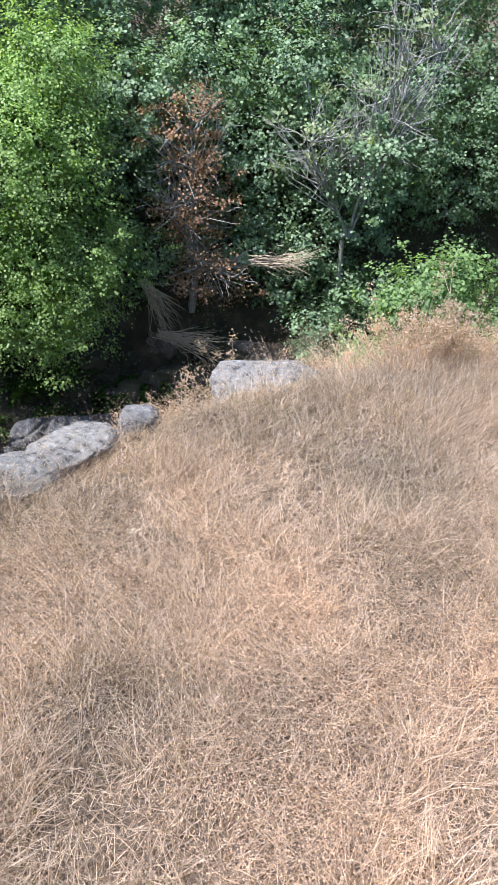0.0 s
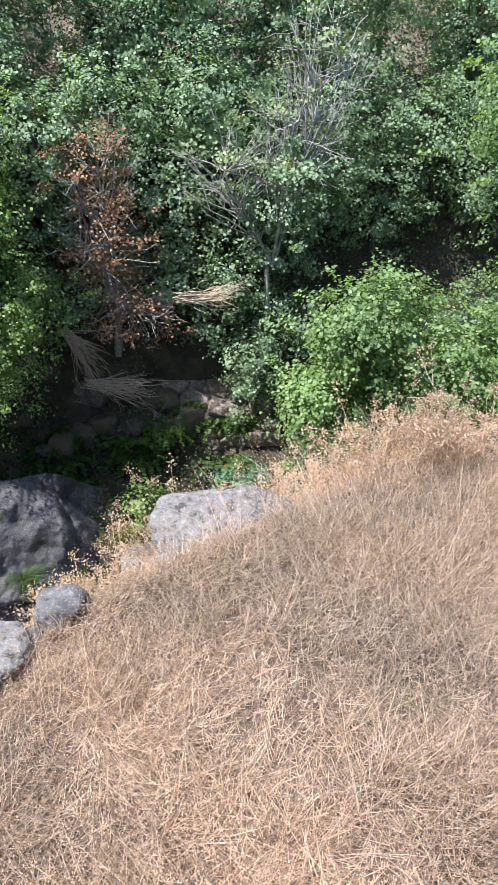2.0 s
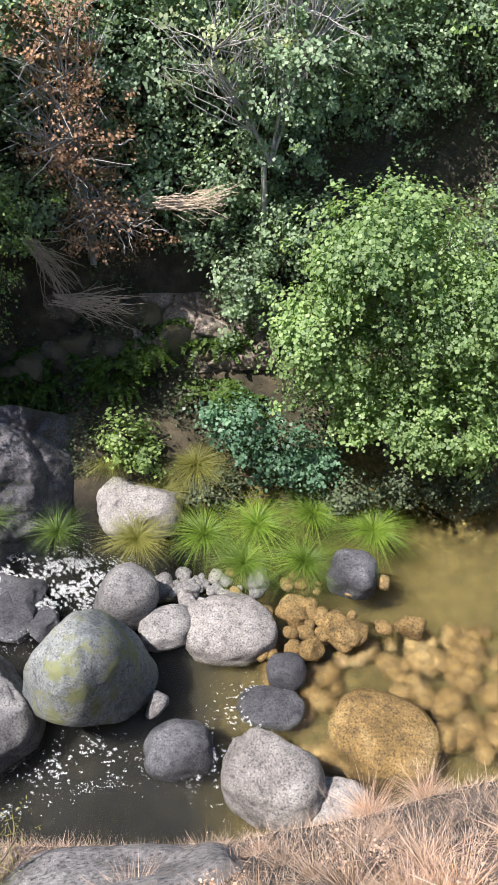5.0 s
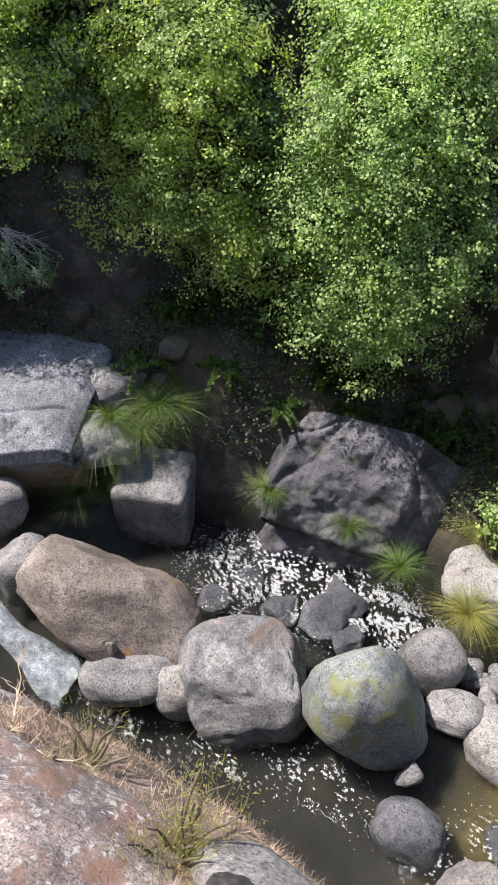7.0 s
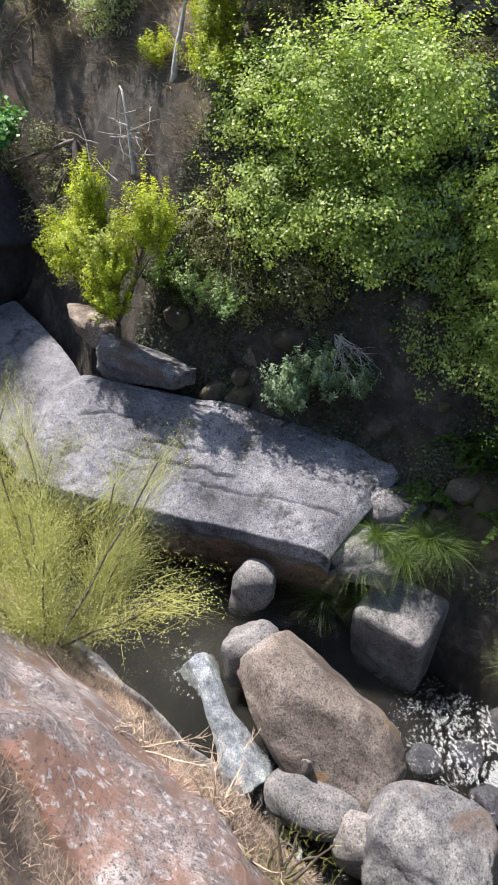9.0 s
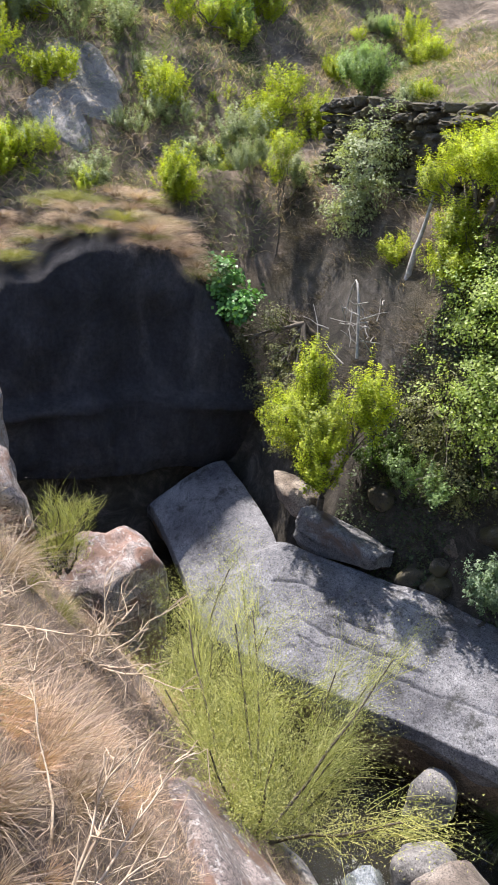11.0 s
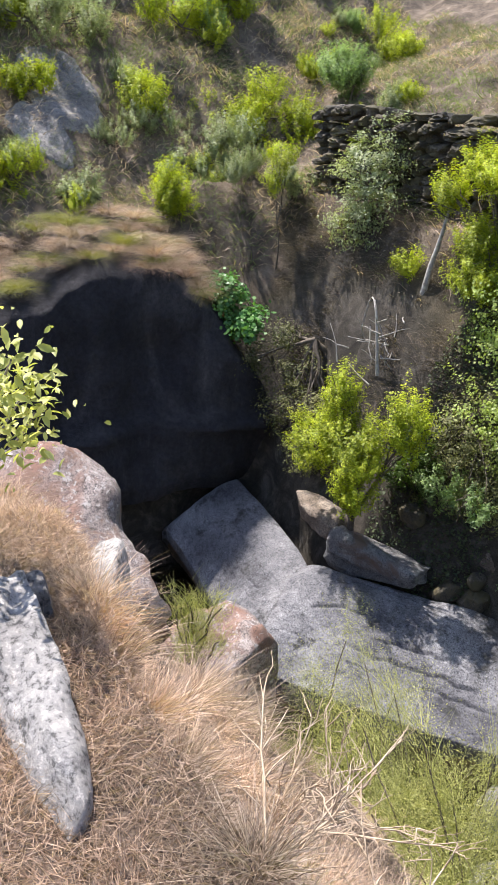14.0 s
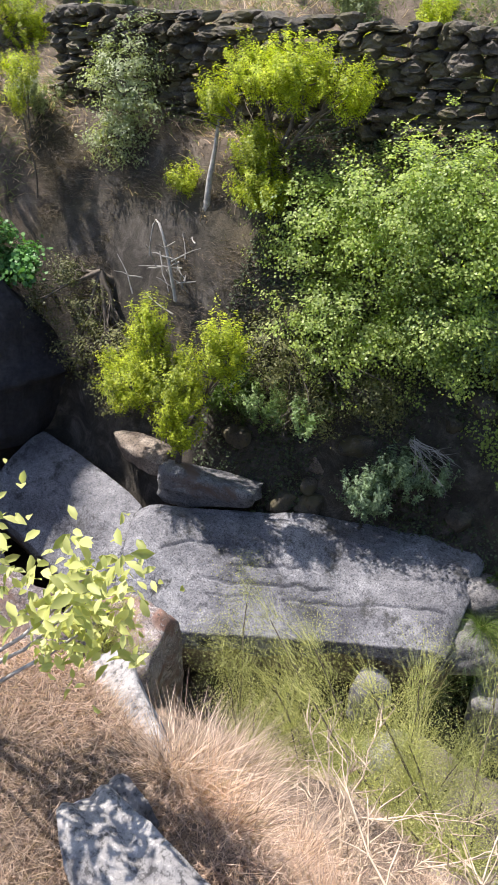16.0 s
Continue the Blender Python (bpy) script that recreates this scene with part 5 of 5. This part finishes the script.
slope_litter()
g = rng_for(57)
for k in range(26):
    x = g.uniform(-0.5, 1.4)
    y = float(np.interp(x, STATIONS, STEP_Y)) + g.uniform(-0.12, 0.65)
    dry_tuft(x, y, g.uniform(0.09, 0.17), 420, 580 + k, (LITTER, STRAW_PINK)[k % 2], ("rust-brown dry heather at the ledge", "pinkish dry grass tuft at the ledge")[k % 2])
for k in range(26):
    x, y = g.uniform(-1.7, -0.55), g.uniform(0.95, 1.75)
    if math.hypot(x + 0.7, y - 0.9) > 0.3 and y < float(np.interp(x, STATIONS, STEP_Y)) + 0.2:
        dry_tuft(x, y, g.uniform(0.08, 0.15), 420, 620 + k, (STRAW, STRAW_PINK)[k % 2], "pale dry grass tuft beside the footpath")


def bracken_litter():
    g = rng_for(45)
    n = 130000
    x, y = g.uniform(-5.0, 1.5, n), g.uniform(-0.2, 3.5, n)
    pt = np.array([noise.noise(Vector((a * 1.8, b * 1.8, 5.1))) for a, b in zip(x, y)])
    keep = (y > np.interp(x, STATIONS, RIM_Y) - np.where(x > -0.6, 0.0, 1.0)) & (y < np.interp(x, STATIONS, SLOPE_Y) + 0.2) & (pt + g.normal(size=n) * 0.15 > 0.0)
    x, y = x[keep], y[keep]
    n = len(x)
    d = np.stack([g.normal(size=n), g.normal(size=n), g.uniform(0.2, 1.1, n)], 1)
    put("bracken_litter", blades("bracken_litter", np.stack([x, y, surface_z(x, y)], 1), d, g.uniform(0.015, 0.06, (n, 1)), 0.002, 0.15, 46, LITTER, 1), None, "rust-brown crumbled bracken on the near slope", "leaf litter", kind="stuff")


bracken_litter()
g = rng_for(65)
for k in range(46):
    x, y = g.uniform(-2.7, -1.1), g.uniform(0.95, 2.0)
    dry_tuft(x, y, g.uniform(0.1, 0.2), 520, 2300 + k, (STRAW, STRAW, STRAW_PINK)[k % 3], "pale golden dry grass tuft on the steep slope", 1.1)
g = rng_for(63)
for k in range(150):
    x, y = g.uniform(-0.8, 1.7), g.uniform(0.45, 2.3)
    if y < float(np.interp(x, STATIONS, RIM_Y)) - 0.08:
        dry_tuft(x, y, g.uniform(0.05, 0.12), 170, 2100 + k, (STRAW, STRAW_PINK, LITTER, STRAW, GRASS_GREEN)[k % 5], ("golden dry grass tuft of the meadow", "pinkish dry grass tuft of the meadow", "rust-brown dry tuft of the meadow", "golden dry grass tuft of the meadow", "greenish grass tuft of the dry meadow")[k % 5], 1.0)


def dead_heath(x, y, r, seed, label):
    """A leafless heath bush: grey-tan forking twigs."""
    g = rng_for(seed)
    ob = thing("dead_heath", (x, y, gz(x, y)), label, "dead shrub", "dead heaths of the near slope")
    for _ in range(9):
        e = np.array([g.normal() * r * 0.8, g.normal() * r * 0.6, r * g.uniform(0.25, 0.8)])
        p = wander(g, (0, 0, -0.03), e, 8, 0.02)
        put("branch", tube([p], [(0.006, 0.0015)], TWIG_TAN, "branch", 5), ob)
        paths, rad = [], []
        for _k in range(9):
            q = p[g.integers(2, 8)]
            b = wander(g, q, q + unit(e + g.normal(size=3) * r * 0.6) * r * g.uniform(0.15, 0.45), 5, 0.012)
            paths.append(b)
            rad.append((0.003, 0.001))
            q = b[g.integers(1, 5)]
            paths.append(wander(g, q, q + g.normal(size=3) * r * 0.12, 4, 0.006))
            rad.append((0.0018, 0.0008))
        put("twigwork", tube(paths, rad, TWIG_TAN, "twigwork", 4), ob, kind="stuff")


for k, (x, y, r) in enumerate([(-1.75, 1.45, 0.42), (-2.1, 1.25, 0.4), (-1.45, 1.75, 0.4), (-2.6, 1.5, 0.35), (-3.0, 2.0, 0.4), (-1.9, 2.9, 0.3), (-1.4, 3.05, 0.25)]):
    dead_heath(x, y, r, 1300 + k, "leafless tan heath bush on the dry slope")


FIG_LEAF = leaf_mat("leaf_fig", (0.3, 0.33, 0.1), (0.6, 0.6, 0.26), 0.5, 0.35)


def broad_leaves(name, at, size, seed, mat):
    """Oval leaves with a midrib, folded and bent downwards."""
    g = rng_for(seed)
    n = len(at)
    nor = unit(g.normal(size=(n, 3)) + np.array([0.4, -0.4, 1.6]))
    axis = unit(np.cross(nor, g.normal(size=(n, 3))))
    side = np.cross(nor, axis)
    length = size * g.uniform(0.6, 1.3, (n, 1))
    rows = []
    for s, w in ((0, 0), (0.3, 0.2), (0.68, 0.21), (1, 0)):
        rib = at + axis * length * s - nor * length * 0.3 * s * s
        rows += [rib] if w == 0 else [rib, rib + side * length * w + nor * length * 0.08, rib - side * length * w + nor * length * 0.08]
    o = np.arange(n)[:, None] * 8
    quads = np.concatenate([o + [1, 4, 5, 2], o + [4, 1, 3, 6]])
    tris = np.concatenate([o + [0, 1, 2], o + [1, 0, 3], o + [4, 7, 5], o + [7, 4, 6]])
    return mesh_np(name, np.stack(rows, 1), quads, mat, True, tris)


def fig():
    """A young tree with large pale yellow-green leaves at the terrace rim."""
    g = rng_for(61)
    base = np.array([-3.25, 0.6, gz(-3.25, 0.6)])
    ob = thing("fig_sapling", base, "fig sapling with large pale yellow-green leaves at the rim", "sapling")
    ends = np.array([[-2.95, 0.62, 1.56], [-2.85, 0.68, 1.48], [-2.7, 0.76, 1.42], [-2.75, 0.8, 1.32], [-2.95, 0.66, 1.4], [-2.7, 0.84, 1.27], [-2.95, 0.72, 1.32]]) - base
    paths = [wander(g, (0, 0, -0.05), e, 8, 0.02) for e in ends]
    for p in paths:
        put("stem", tube([p], [(0.007, 0.003)], BARK_GREY, "stem"), ob)
    at = np.concatenate([p[6:][g.integers(0, 2, 110)] + g.normal(size=(110, 3)) * 0.045 for p in paths])
    put("foliage", broad_leaves("foliage", at, 0.034, 62, FIG_LEAF), ob)


fig()

# ---- far slope: heaths, ivy, terrace wall, snags ----
seedn = 700
for (x, y, r, m, lab) in [                          (-17.0, 5.2, 0.7, LEAF_YELLOW, "heath on the sunny hillside"), (-18.5, 3.0, 0.9, LEAF_GREY, "grey-green shrub on the sunny hillside"),
                          (-19.5, 2.0, 0.9, LEAF_YELLOW, "heath on the sunny hillside"), (-17.2, 2.6, 0.45, LEAF_YELLOW, "small heath by the bare rock"),
                          (-18.8, 6.2, 0.8, LEAF_YELLOW, "heath on the sunny hillside"), (-16.5, 7.6, 0.7, LEAF_YELLOW, "heath above the terrace"), (-16.8, 9.3, 0.8, LEAF, "green shrub above the terrace"),
                          (-20.5, 4.5, 1.0, LEAF, "green shrub high on the hillside"), (-16.4, 6.2, 0.6, LEAF_GREY, "grey-green grassy shrub on the slope"), (-15.3, 3.2, 0.4, LEAF_GREY, "grey shrub on the cliff's top"),
                          (-15.8, 5.6, 0.5, LEAF_GREY, "grey-green shrub on the cliff's top"), (-14.4, 6.9, 0.35, LEAF_GREY, "grey tuft below the wall"), (-21, 7.5, 1.2, LEAF, "green shrub high on the hillside"), (-22, 1.5, 1.3, LEAF_GREY, "grey shrub high on the hillside"),
                          (-8.6, 7.2, 0.55, LEAF, "low green bush behind the slab"), (-9.4, 6.7, 0.4, FERN, "fern clump behind the slab"), (-7.4, 7.7, 0.6, LEAF_DARK, "dark low bush in the shade behind the slab")]:
    z = gz(x, y)
    lg = rng_for(seedn + 5000)
    lobes = [(x + lg.normal() * r * 0.5, y + lg.normal() * r * 0.5, z + r * lg.uniform(0.05, 0.85), r * lg.uniform(0.3, 0.6), r * lg.uniform(0.3, 0.6), r * lg.uniform(0.35, 0.6)) for _ in range(6)]
    tree("shrub", (x, y, z), lobes, 0.045, 1900, m, seedn, lab, "shrub", slim=0.22, up=0.9, trunk=0.03, twigs=5, spike=0.12 + 0.14 * r)
    seedn += 3


g = rng_for(71)
spots = [(g.uniform(-24, -14.8), g.uniform(-0.5, 12)) for _ in range(64)] + [(g.uniform(-14, -8), g.uniform(9.2, 12)) for _ in range(9)]
kinds = [o for o in bpy.data.objects if o.name.startswith("shrub") and not o.parent][:14]
for k, (x, y) in enumerate(spots):
    copy_thing(kinds[(k * 5) % len(kinds)], pose(x, y, gz(x, y) - 0.05, 0, 0, g.uniform(0, 360)) @ Matrix.Diagonal([g.uniform(0.5, 1.0)] * 3 + [1]))


rock_sheet("outcrop", -17.3, 3.4, 1.0, 0.75, 20, 0.07, 11, GRANITE_PALE, "bare pale rock showing through the hillside scrub")
rock_sheet("outcrop", -16.4, 2.8, 0.7, 0.4, 60, 0.07, 12, GRANITE_PALE, "bare pale rock showing through the hillside scrub")


def terrace_wall():
    """Dry-stone wall: single stones in uneven courses, set on the slope."""
    g = rng_for(81)
    ob = thing("terrace_wall", (-11, 8, 0), "old dry-stone terrace wall of brown stones", "wall")
    shapes = [rock_mesh("stone", (1, 1, 1), 820 + k, WALL_STONE, 9.0, 0.3, 3, 8) for k in range(12)]
    for me in shapes:
        me.polygons.foreach_set("use_smooth", np.zeros(len(me.polygons), bool))
    a, b = np.array([-14.6, 7.45]), np.array([-6.2, 9.6])
    length = np.linalg.norm(b - a)
    out = np.array([b[1] - a[1], -(b[0] - a[0])]) / length
    z0 = 0.15
    for c in range(10):
        s = g.uniform(0, 0.2)
        while s < length:
            w = g.uniform(0.12, 0.42)
            h = 0.14
            p = a + (b - a) * (s + w / 2) / length + out * g.uniform(-0.1, 0.08)
            st = new("stone", shapes[g.integers(0, 12)])
            st.parent = ob
            st.matrix_basis = pose(p[0] + 11, p[1] - 8, z0 + c * h + 0.11 + g.uniform(-0.03, 0.03), g.uniform(-7, 7), g.uniform(-7, 7), math.degrees(math.atan2(b[1] - a[1], b[0] - a[0]))) @ Matrix.Diagonal((w * 1.15, 0.5, h * g.uniform(0.75, 1.5), 1))
            s += w


terrace_wall()


def snag():
    g = rng_for(91)
    base = np.array([-10.6, 7.4, gz(-10.6, 7.4)])
    ob = thing("dead_snag", base, "pale dead snag with broken bleached branches", "dead tree")
    arch = [np.array([-10.45, 6.7, -2.0]) + np.array([-0.5 * s, 0.0, 1.1 * math.sin(s * 2.2)]) for s in np.linspace(0, 1.2, 9)]
    paths = [wander(g, (0, 0, -0.2), (0.15, 0.1, 1.2), 8, 0.03), np.array(arch) - base]
    rad = [(0.06, 0.02), (0.03, 0.008)]
    for _ in range(26):
        q = np.array([-10.5, 6.75, -1.6]) - base + g.normal(size=3) * 0.25
        paths.append(wander(g, q, q + g.normal(size=3) * 0.3, 5, 0.04))
        rad.append((0.012, 0.004))
    for p, r in zip(paths, rad):
        put("branch", tube([p], [r], BARK_GREY, "branch"), ob)


snag()


def dead_spray(x, y, z, dx, dz, n, seed, label, mat=None):
    """A fan of dry twigs that hangs from the far bank."""
    g = rng_for(seed)
    ob = thing("dead_branch", (x, y, z), label, "dead branch")
    for _ in range(n):
        e = np.array([dx * g.uniform(0.5, 1.0), g.normal() * 0.12, dz * g.uniform(0.3, 1.1) + g.normal() * 0.08])
        s = np.array([g.normal() * 0.05, g.normal() * 0.04, g.normal() * 0.04])
        p = wander(g, s, e, 7, 0.07)
        q = p[g.integers(2, 6)]
        put("twig", tube([p, wander(g, q, q + unit(e) * 0.25 + g.normal(size=3) * 0.08, 4, 0.02)], [(0.008, 0.002), (0.004, 0.002)], mat or TWIG_TAN, "twig", 4), ob)


dead_spray(0.04, 10.9, -3.4, 0.95, 0.1, 40, 131, "tan spray of dry twigs in the far thicket")
dead_spray(-1.55, 10.8, -3.75, 0.5, -0.9, 40, 133, "pale tangle of dead twigs hanging on the far bank")
dead_spray(-1.3, 10.7, -4.55, 1.0, -0.25, 45, 135, "pale fan of dead twigs hanging on the far bank")
dead_spray(-6.9, 7.9, -3.2, 0.6, -0.35, 16, 137, "bare grey twigs in the hollow behind the slab", BARK_GREY)


def fern(x, y, z, r, seed, mat):
    """Fern clump: arching fronds with rows of leaflets."""
    g = rng_for(seed)
    at = []
    for _ in range(16):
        a = g.uniform(0, 2 * math.pi)
        ln = r * g.uniform(0.7, 1.2)
        s = np.linspace(0.12, 1, 16)
        spine = np.stack([np.cos(a) * ln * s, np.sin(a) * ln * s, ln * (0.9 * s - 0.95 * s * s)], 1)
        side = np.array([-math.sin(a), math.cos(a), 0])
        for sg in (-1, 1):
            for f in (0.35, 0.75):
                at.append(spine + side * sg * (ln * 0.26 * (1 - s) * f)[:, None])
    ob = put("fern", leaves("fern", np.concatenate(at), r * 0.13, seed, mat, 1.2, 0.3), None, "green fern clump on the shaded bank", "fern", "ferns of the far bank")
    ob.location = (x, y, z)


g = rng_for(47)
for k in range(34):
    x = g.uniform(-5.4, 1.6)
    f = g.uniform(0.05, 0.95)
    y = float(np.interp(x, STATIONS, BANK_Y)) * (1 - f) + float(np.interp(x, STATIONS, HILL_Y)) * f
    fern(x, y, gz(x, y) + 0.05, g.uniform(0.35, 0.6), 600 + k, FERN)
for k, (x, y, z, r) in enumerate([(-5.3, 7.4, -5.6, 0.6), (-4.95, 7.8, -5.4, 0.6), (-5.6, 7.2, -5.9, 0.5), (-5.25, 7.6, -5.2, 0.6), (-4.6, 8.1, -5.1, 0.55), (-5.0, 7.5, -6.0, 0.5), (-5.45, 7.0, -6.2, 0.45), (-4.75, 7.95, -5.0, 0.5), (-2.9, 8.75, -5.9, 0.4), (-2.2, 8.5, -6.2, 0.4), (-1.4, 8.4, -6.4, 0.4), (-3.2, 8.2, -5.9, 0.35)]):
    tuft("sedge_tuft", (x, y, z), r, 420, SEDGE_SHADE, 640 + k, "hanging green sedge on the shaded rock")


def undergrowth():
    """Low leaves and grass that cover the far slope, the hillside and the terrace."""
    g = rng_for(49)
    n = 190000
    x = np.where(g.uniform(size=n) < 0.35, g.uniform(-13.2, -4, n), g.uniform(-11.5, 9, n))
    lo, hi = np.interp(x, STATIONS, BANK_Y) - 0.2, np.interp(x, STATIONS, TERR_Y) + 4
    y = lo + (hi - lo) * g.uniform(0, 1, n) ** 1.3
    pt = np.array([noise.noise(Vector((a * 1.1, b * 1.1, 2.1))) for a, b in zip(x, y)])
    k = ((pt + g.normal(size=n) * 0.12 > -0.12) & (x > -9.6))
    x, y, pt = x[k], y[k], pt[k]
    at = np.stack([x, y, surface_z(x, y) + g.uniform(0.0, 1.0, len(x)) * (0.12 + 0.5 * np.clip(pt, 0, 1))], 1)
    put("undergrowth", leaves("undergrowth", at, 0.045, 50, LEAF_SHADE, 0.8, 0.4), None, "low green undergrowth of the far slope, darkened in colour for shade", "undergrowth", kind="stuff")
    x = g.uniform(-14.2, -9.0, 40000)
    lo, hi = np.interp(x, STATIONS, HILL_Y) - 0.5, np.interp(x, STATIONS, TERR_Y) + 0.4
    y = lo + (hi - lo) * g.uniform(0, 1, 40000)
    pt = np.array([noise.noise(Vector((a * 1.4, b * 1.4, 6.1))) for a, b in zip(x, y)])
    k = pt + g.normal(size=40000) * 0.1 > 0.0
    x, y = x[k], y[k]
    d = np.stack([g.normal(size=len(x)) * 0.7, g.normal(size=len(x)) * 0.7, np.ones(len(x))], 1)
    put("dead_grass", blades("dead_grass", np.stack([x, y, surface_z(x, y) - 0.02], 1), d, g.uniform(0.08, 0.32, (len(x), 1)), 0.007, 0.9, 52, DEAD_GRASS, 3), None, "grey-brown dead grass of the shaded slope", "grass", kind="stuff")
    for name, mat, seed, m, label in (("hill_grass", STRAW, 51, 120000, "dry grass of the sunny hillside"), ("green_grass", GRASS_GREEN, 53, 110000, "green grass of the hillside and terrace")):
        x, y = g.uniform(-24, -5.5, m), g.uniform(-0.5, 13, m)
        pt = np.array([noise.noise(Vector((a * 0.8, b * 0.8, seed))) for a, b in zip(x, y)])
        z = ground_z(x, y)
        k = (pt + g.normal(size=m) * 0.2 > -0.1) & (z > -4.6) & ((x < -13.9) | (y > np.interp(x, STATIONS, HILL_Y) + 0.3)) & ((x < -13.9) | ((x < -10.2) & (g.uniform(size=m) < 0.2)) | (y > np.interp(x, STATIONS, TERR_Y) + 0.1) | (g.uniform(size=m) < 0.08))
        x, y = x[k], y[k]
        c = len(x)
        d = np.stack([g.normal(size=c) * 0.6, g.normal(size=c) * 0.6, np.ones(c)], 1)
        put(name, blades(name, np.stack([x, y, surface_z(x, y) - 0.02], 1), d, g.uniform(0.1, 0.4, (c, 1)), 0.012, 0.7, seed, mat, 2), None, label, "grass", kind="stuff")


undergrowth()


def plateau_litter():
    """Rust-brown dead bracken and straw lying over the upper terrace."""
    g = rng_for(93)
    n = 150000
    x = g.uniform(-4.6, -0.9, n)
    y = np.interp(x, STATIONS, RIM_Y) + g.uniform(-1.3, 0.25, n)
    d = np.stack([g.normal(size=n), g.normal(size=n), g.uniform(0.1, 1.0, n)], 1)
    put("dead_bracken", blades("dead_bracken", np.stack([x, y, surface_z(x, y)], 1), d, g.uniform(0.015, 0.075, (n, 1)), 0.002, 0.3, 94, LITTER, 2), None, "rust-brown dead bracken lying on the terrace", "dead bracken", kind="stuff")
    for k in range(46):
        x = g.uniform(-4.2, -2.0)
        y = float(np.interp(x, STATIONS, RIM_Y)) + g.uniform(-0.75, 0.05)
        if abs(x + 2.4) < 0.55 and y > 0.4:
            continue
        dry_tuft(x, y, g.uniform(0.09, 0.2), 380, 1500 + k, (STRAW, LITTER, STRAW_PINK)[k % 3], ("golden dry grass tuft on the upper terrace", "rust-brown bracken tuft on the upper terrace", "pinkish dry grass tuft on the upper terrace")[k % 3])
    for k in range(90):
        y = g.uniform(-0.3, 5.6)
        rim = float(np.interp(y, [-0.5, 1.4, 2.8, 4.0, 4.7, 5.5], [-1.0, -1.25, -0.7, -0.65, -1.2, -2.0]))
        f = g.uniform(0, 1)
        x, z = -12.95 - 1.6 * f, rim - 0.08 + 0.6 * f
        tuft("grass_tussock", (x + g.normal() * 0.1, y, z + g.normal() * 0.05), g.uniform(0.3, 0.6), 420, (STRAW, SEDGE_DRY, LITTER)[k % 3], 1600 + k, ("golden dry tussock hanging over the cliff's edge", "olive tussock hanging over the cliff's edge", "rust-brown tussock hanging over the cliff's edge")[k % 3])


plateau_litter()
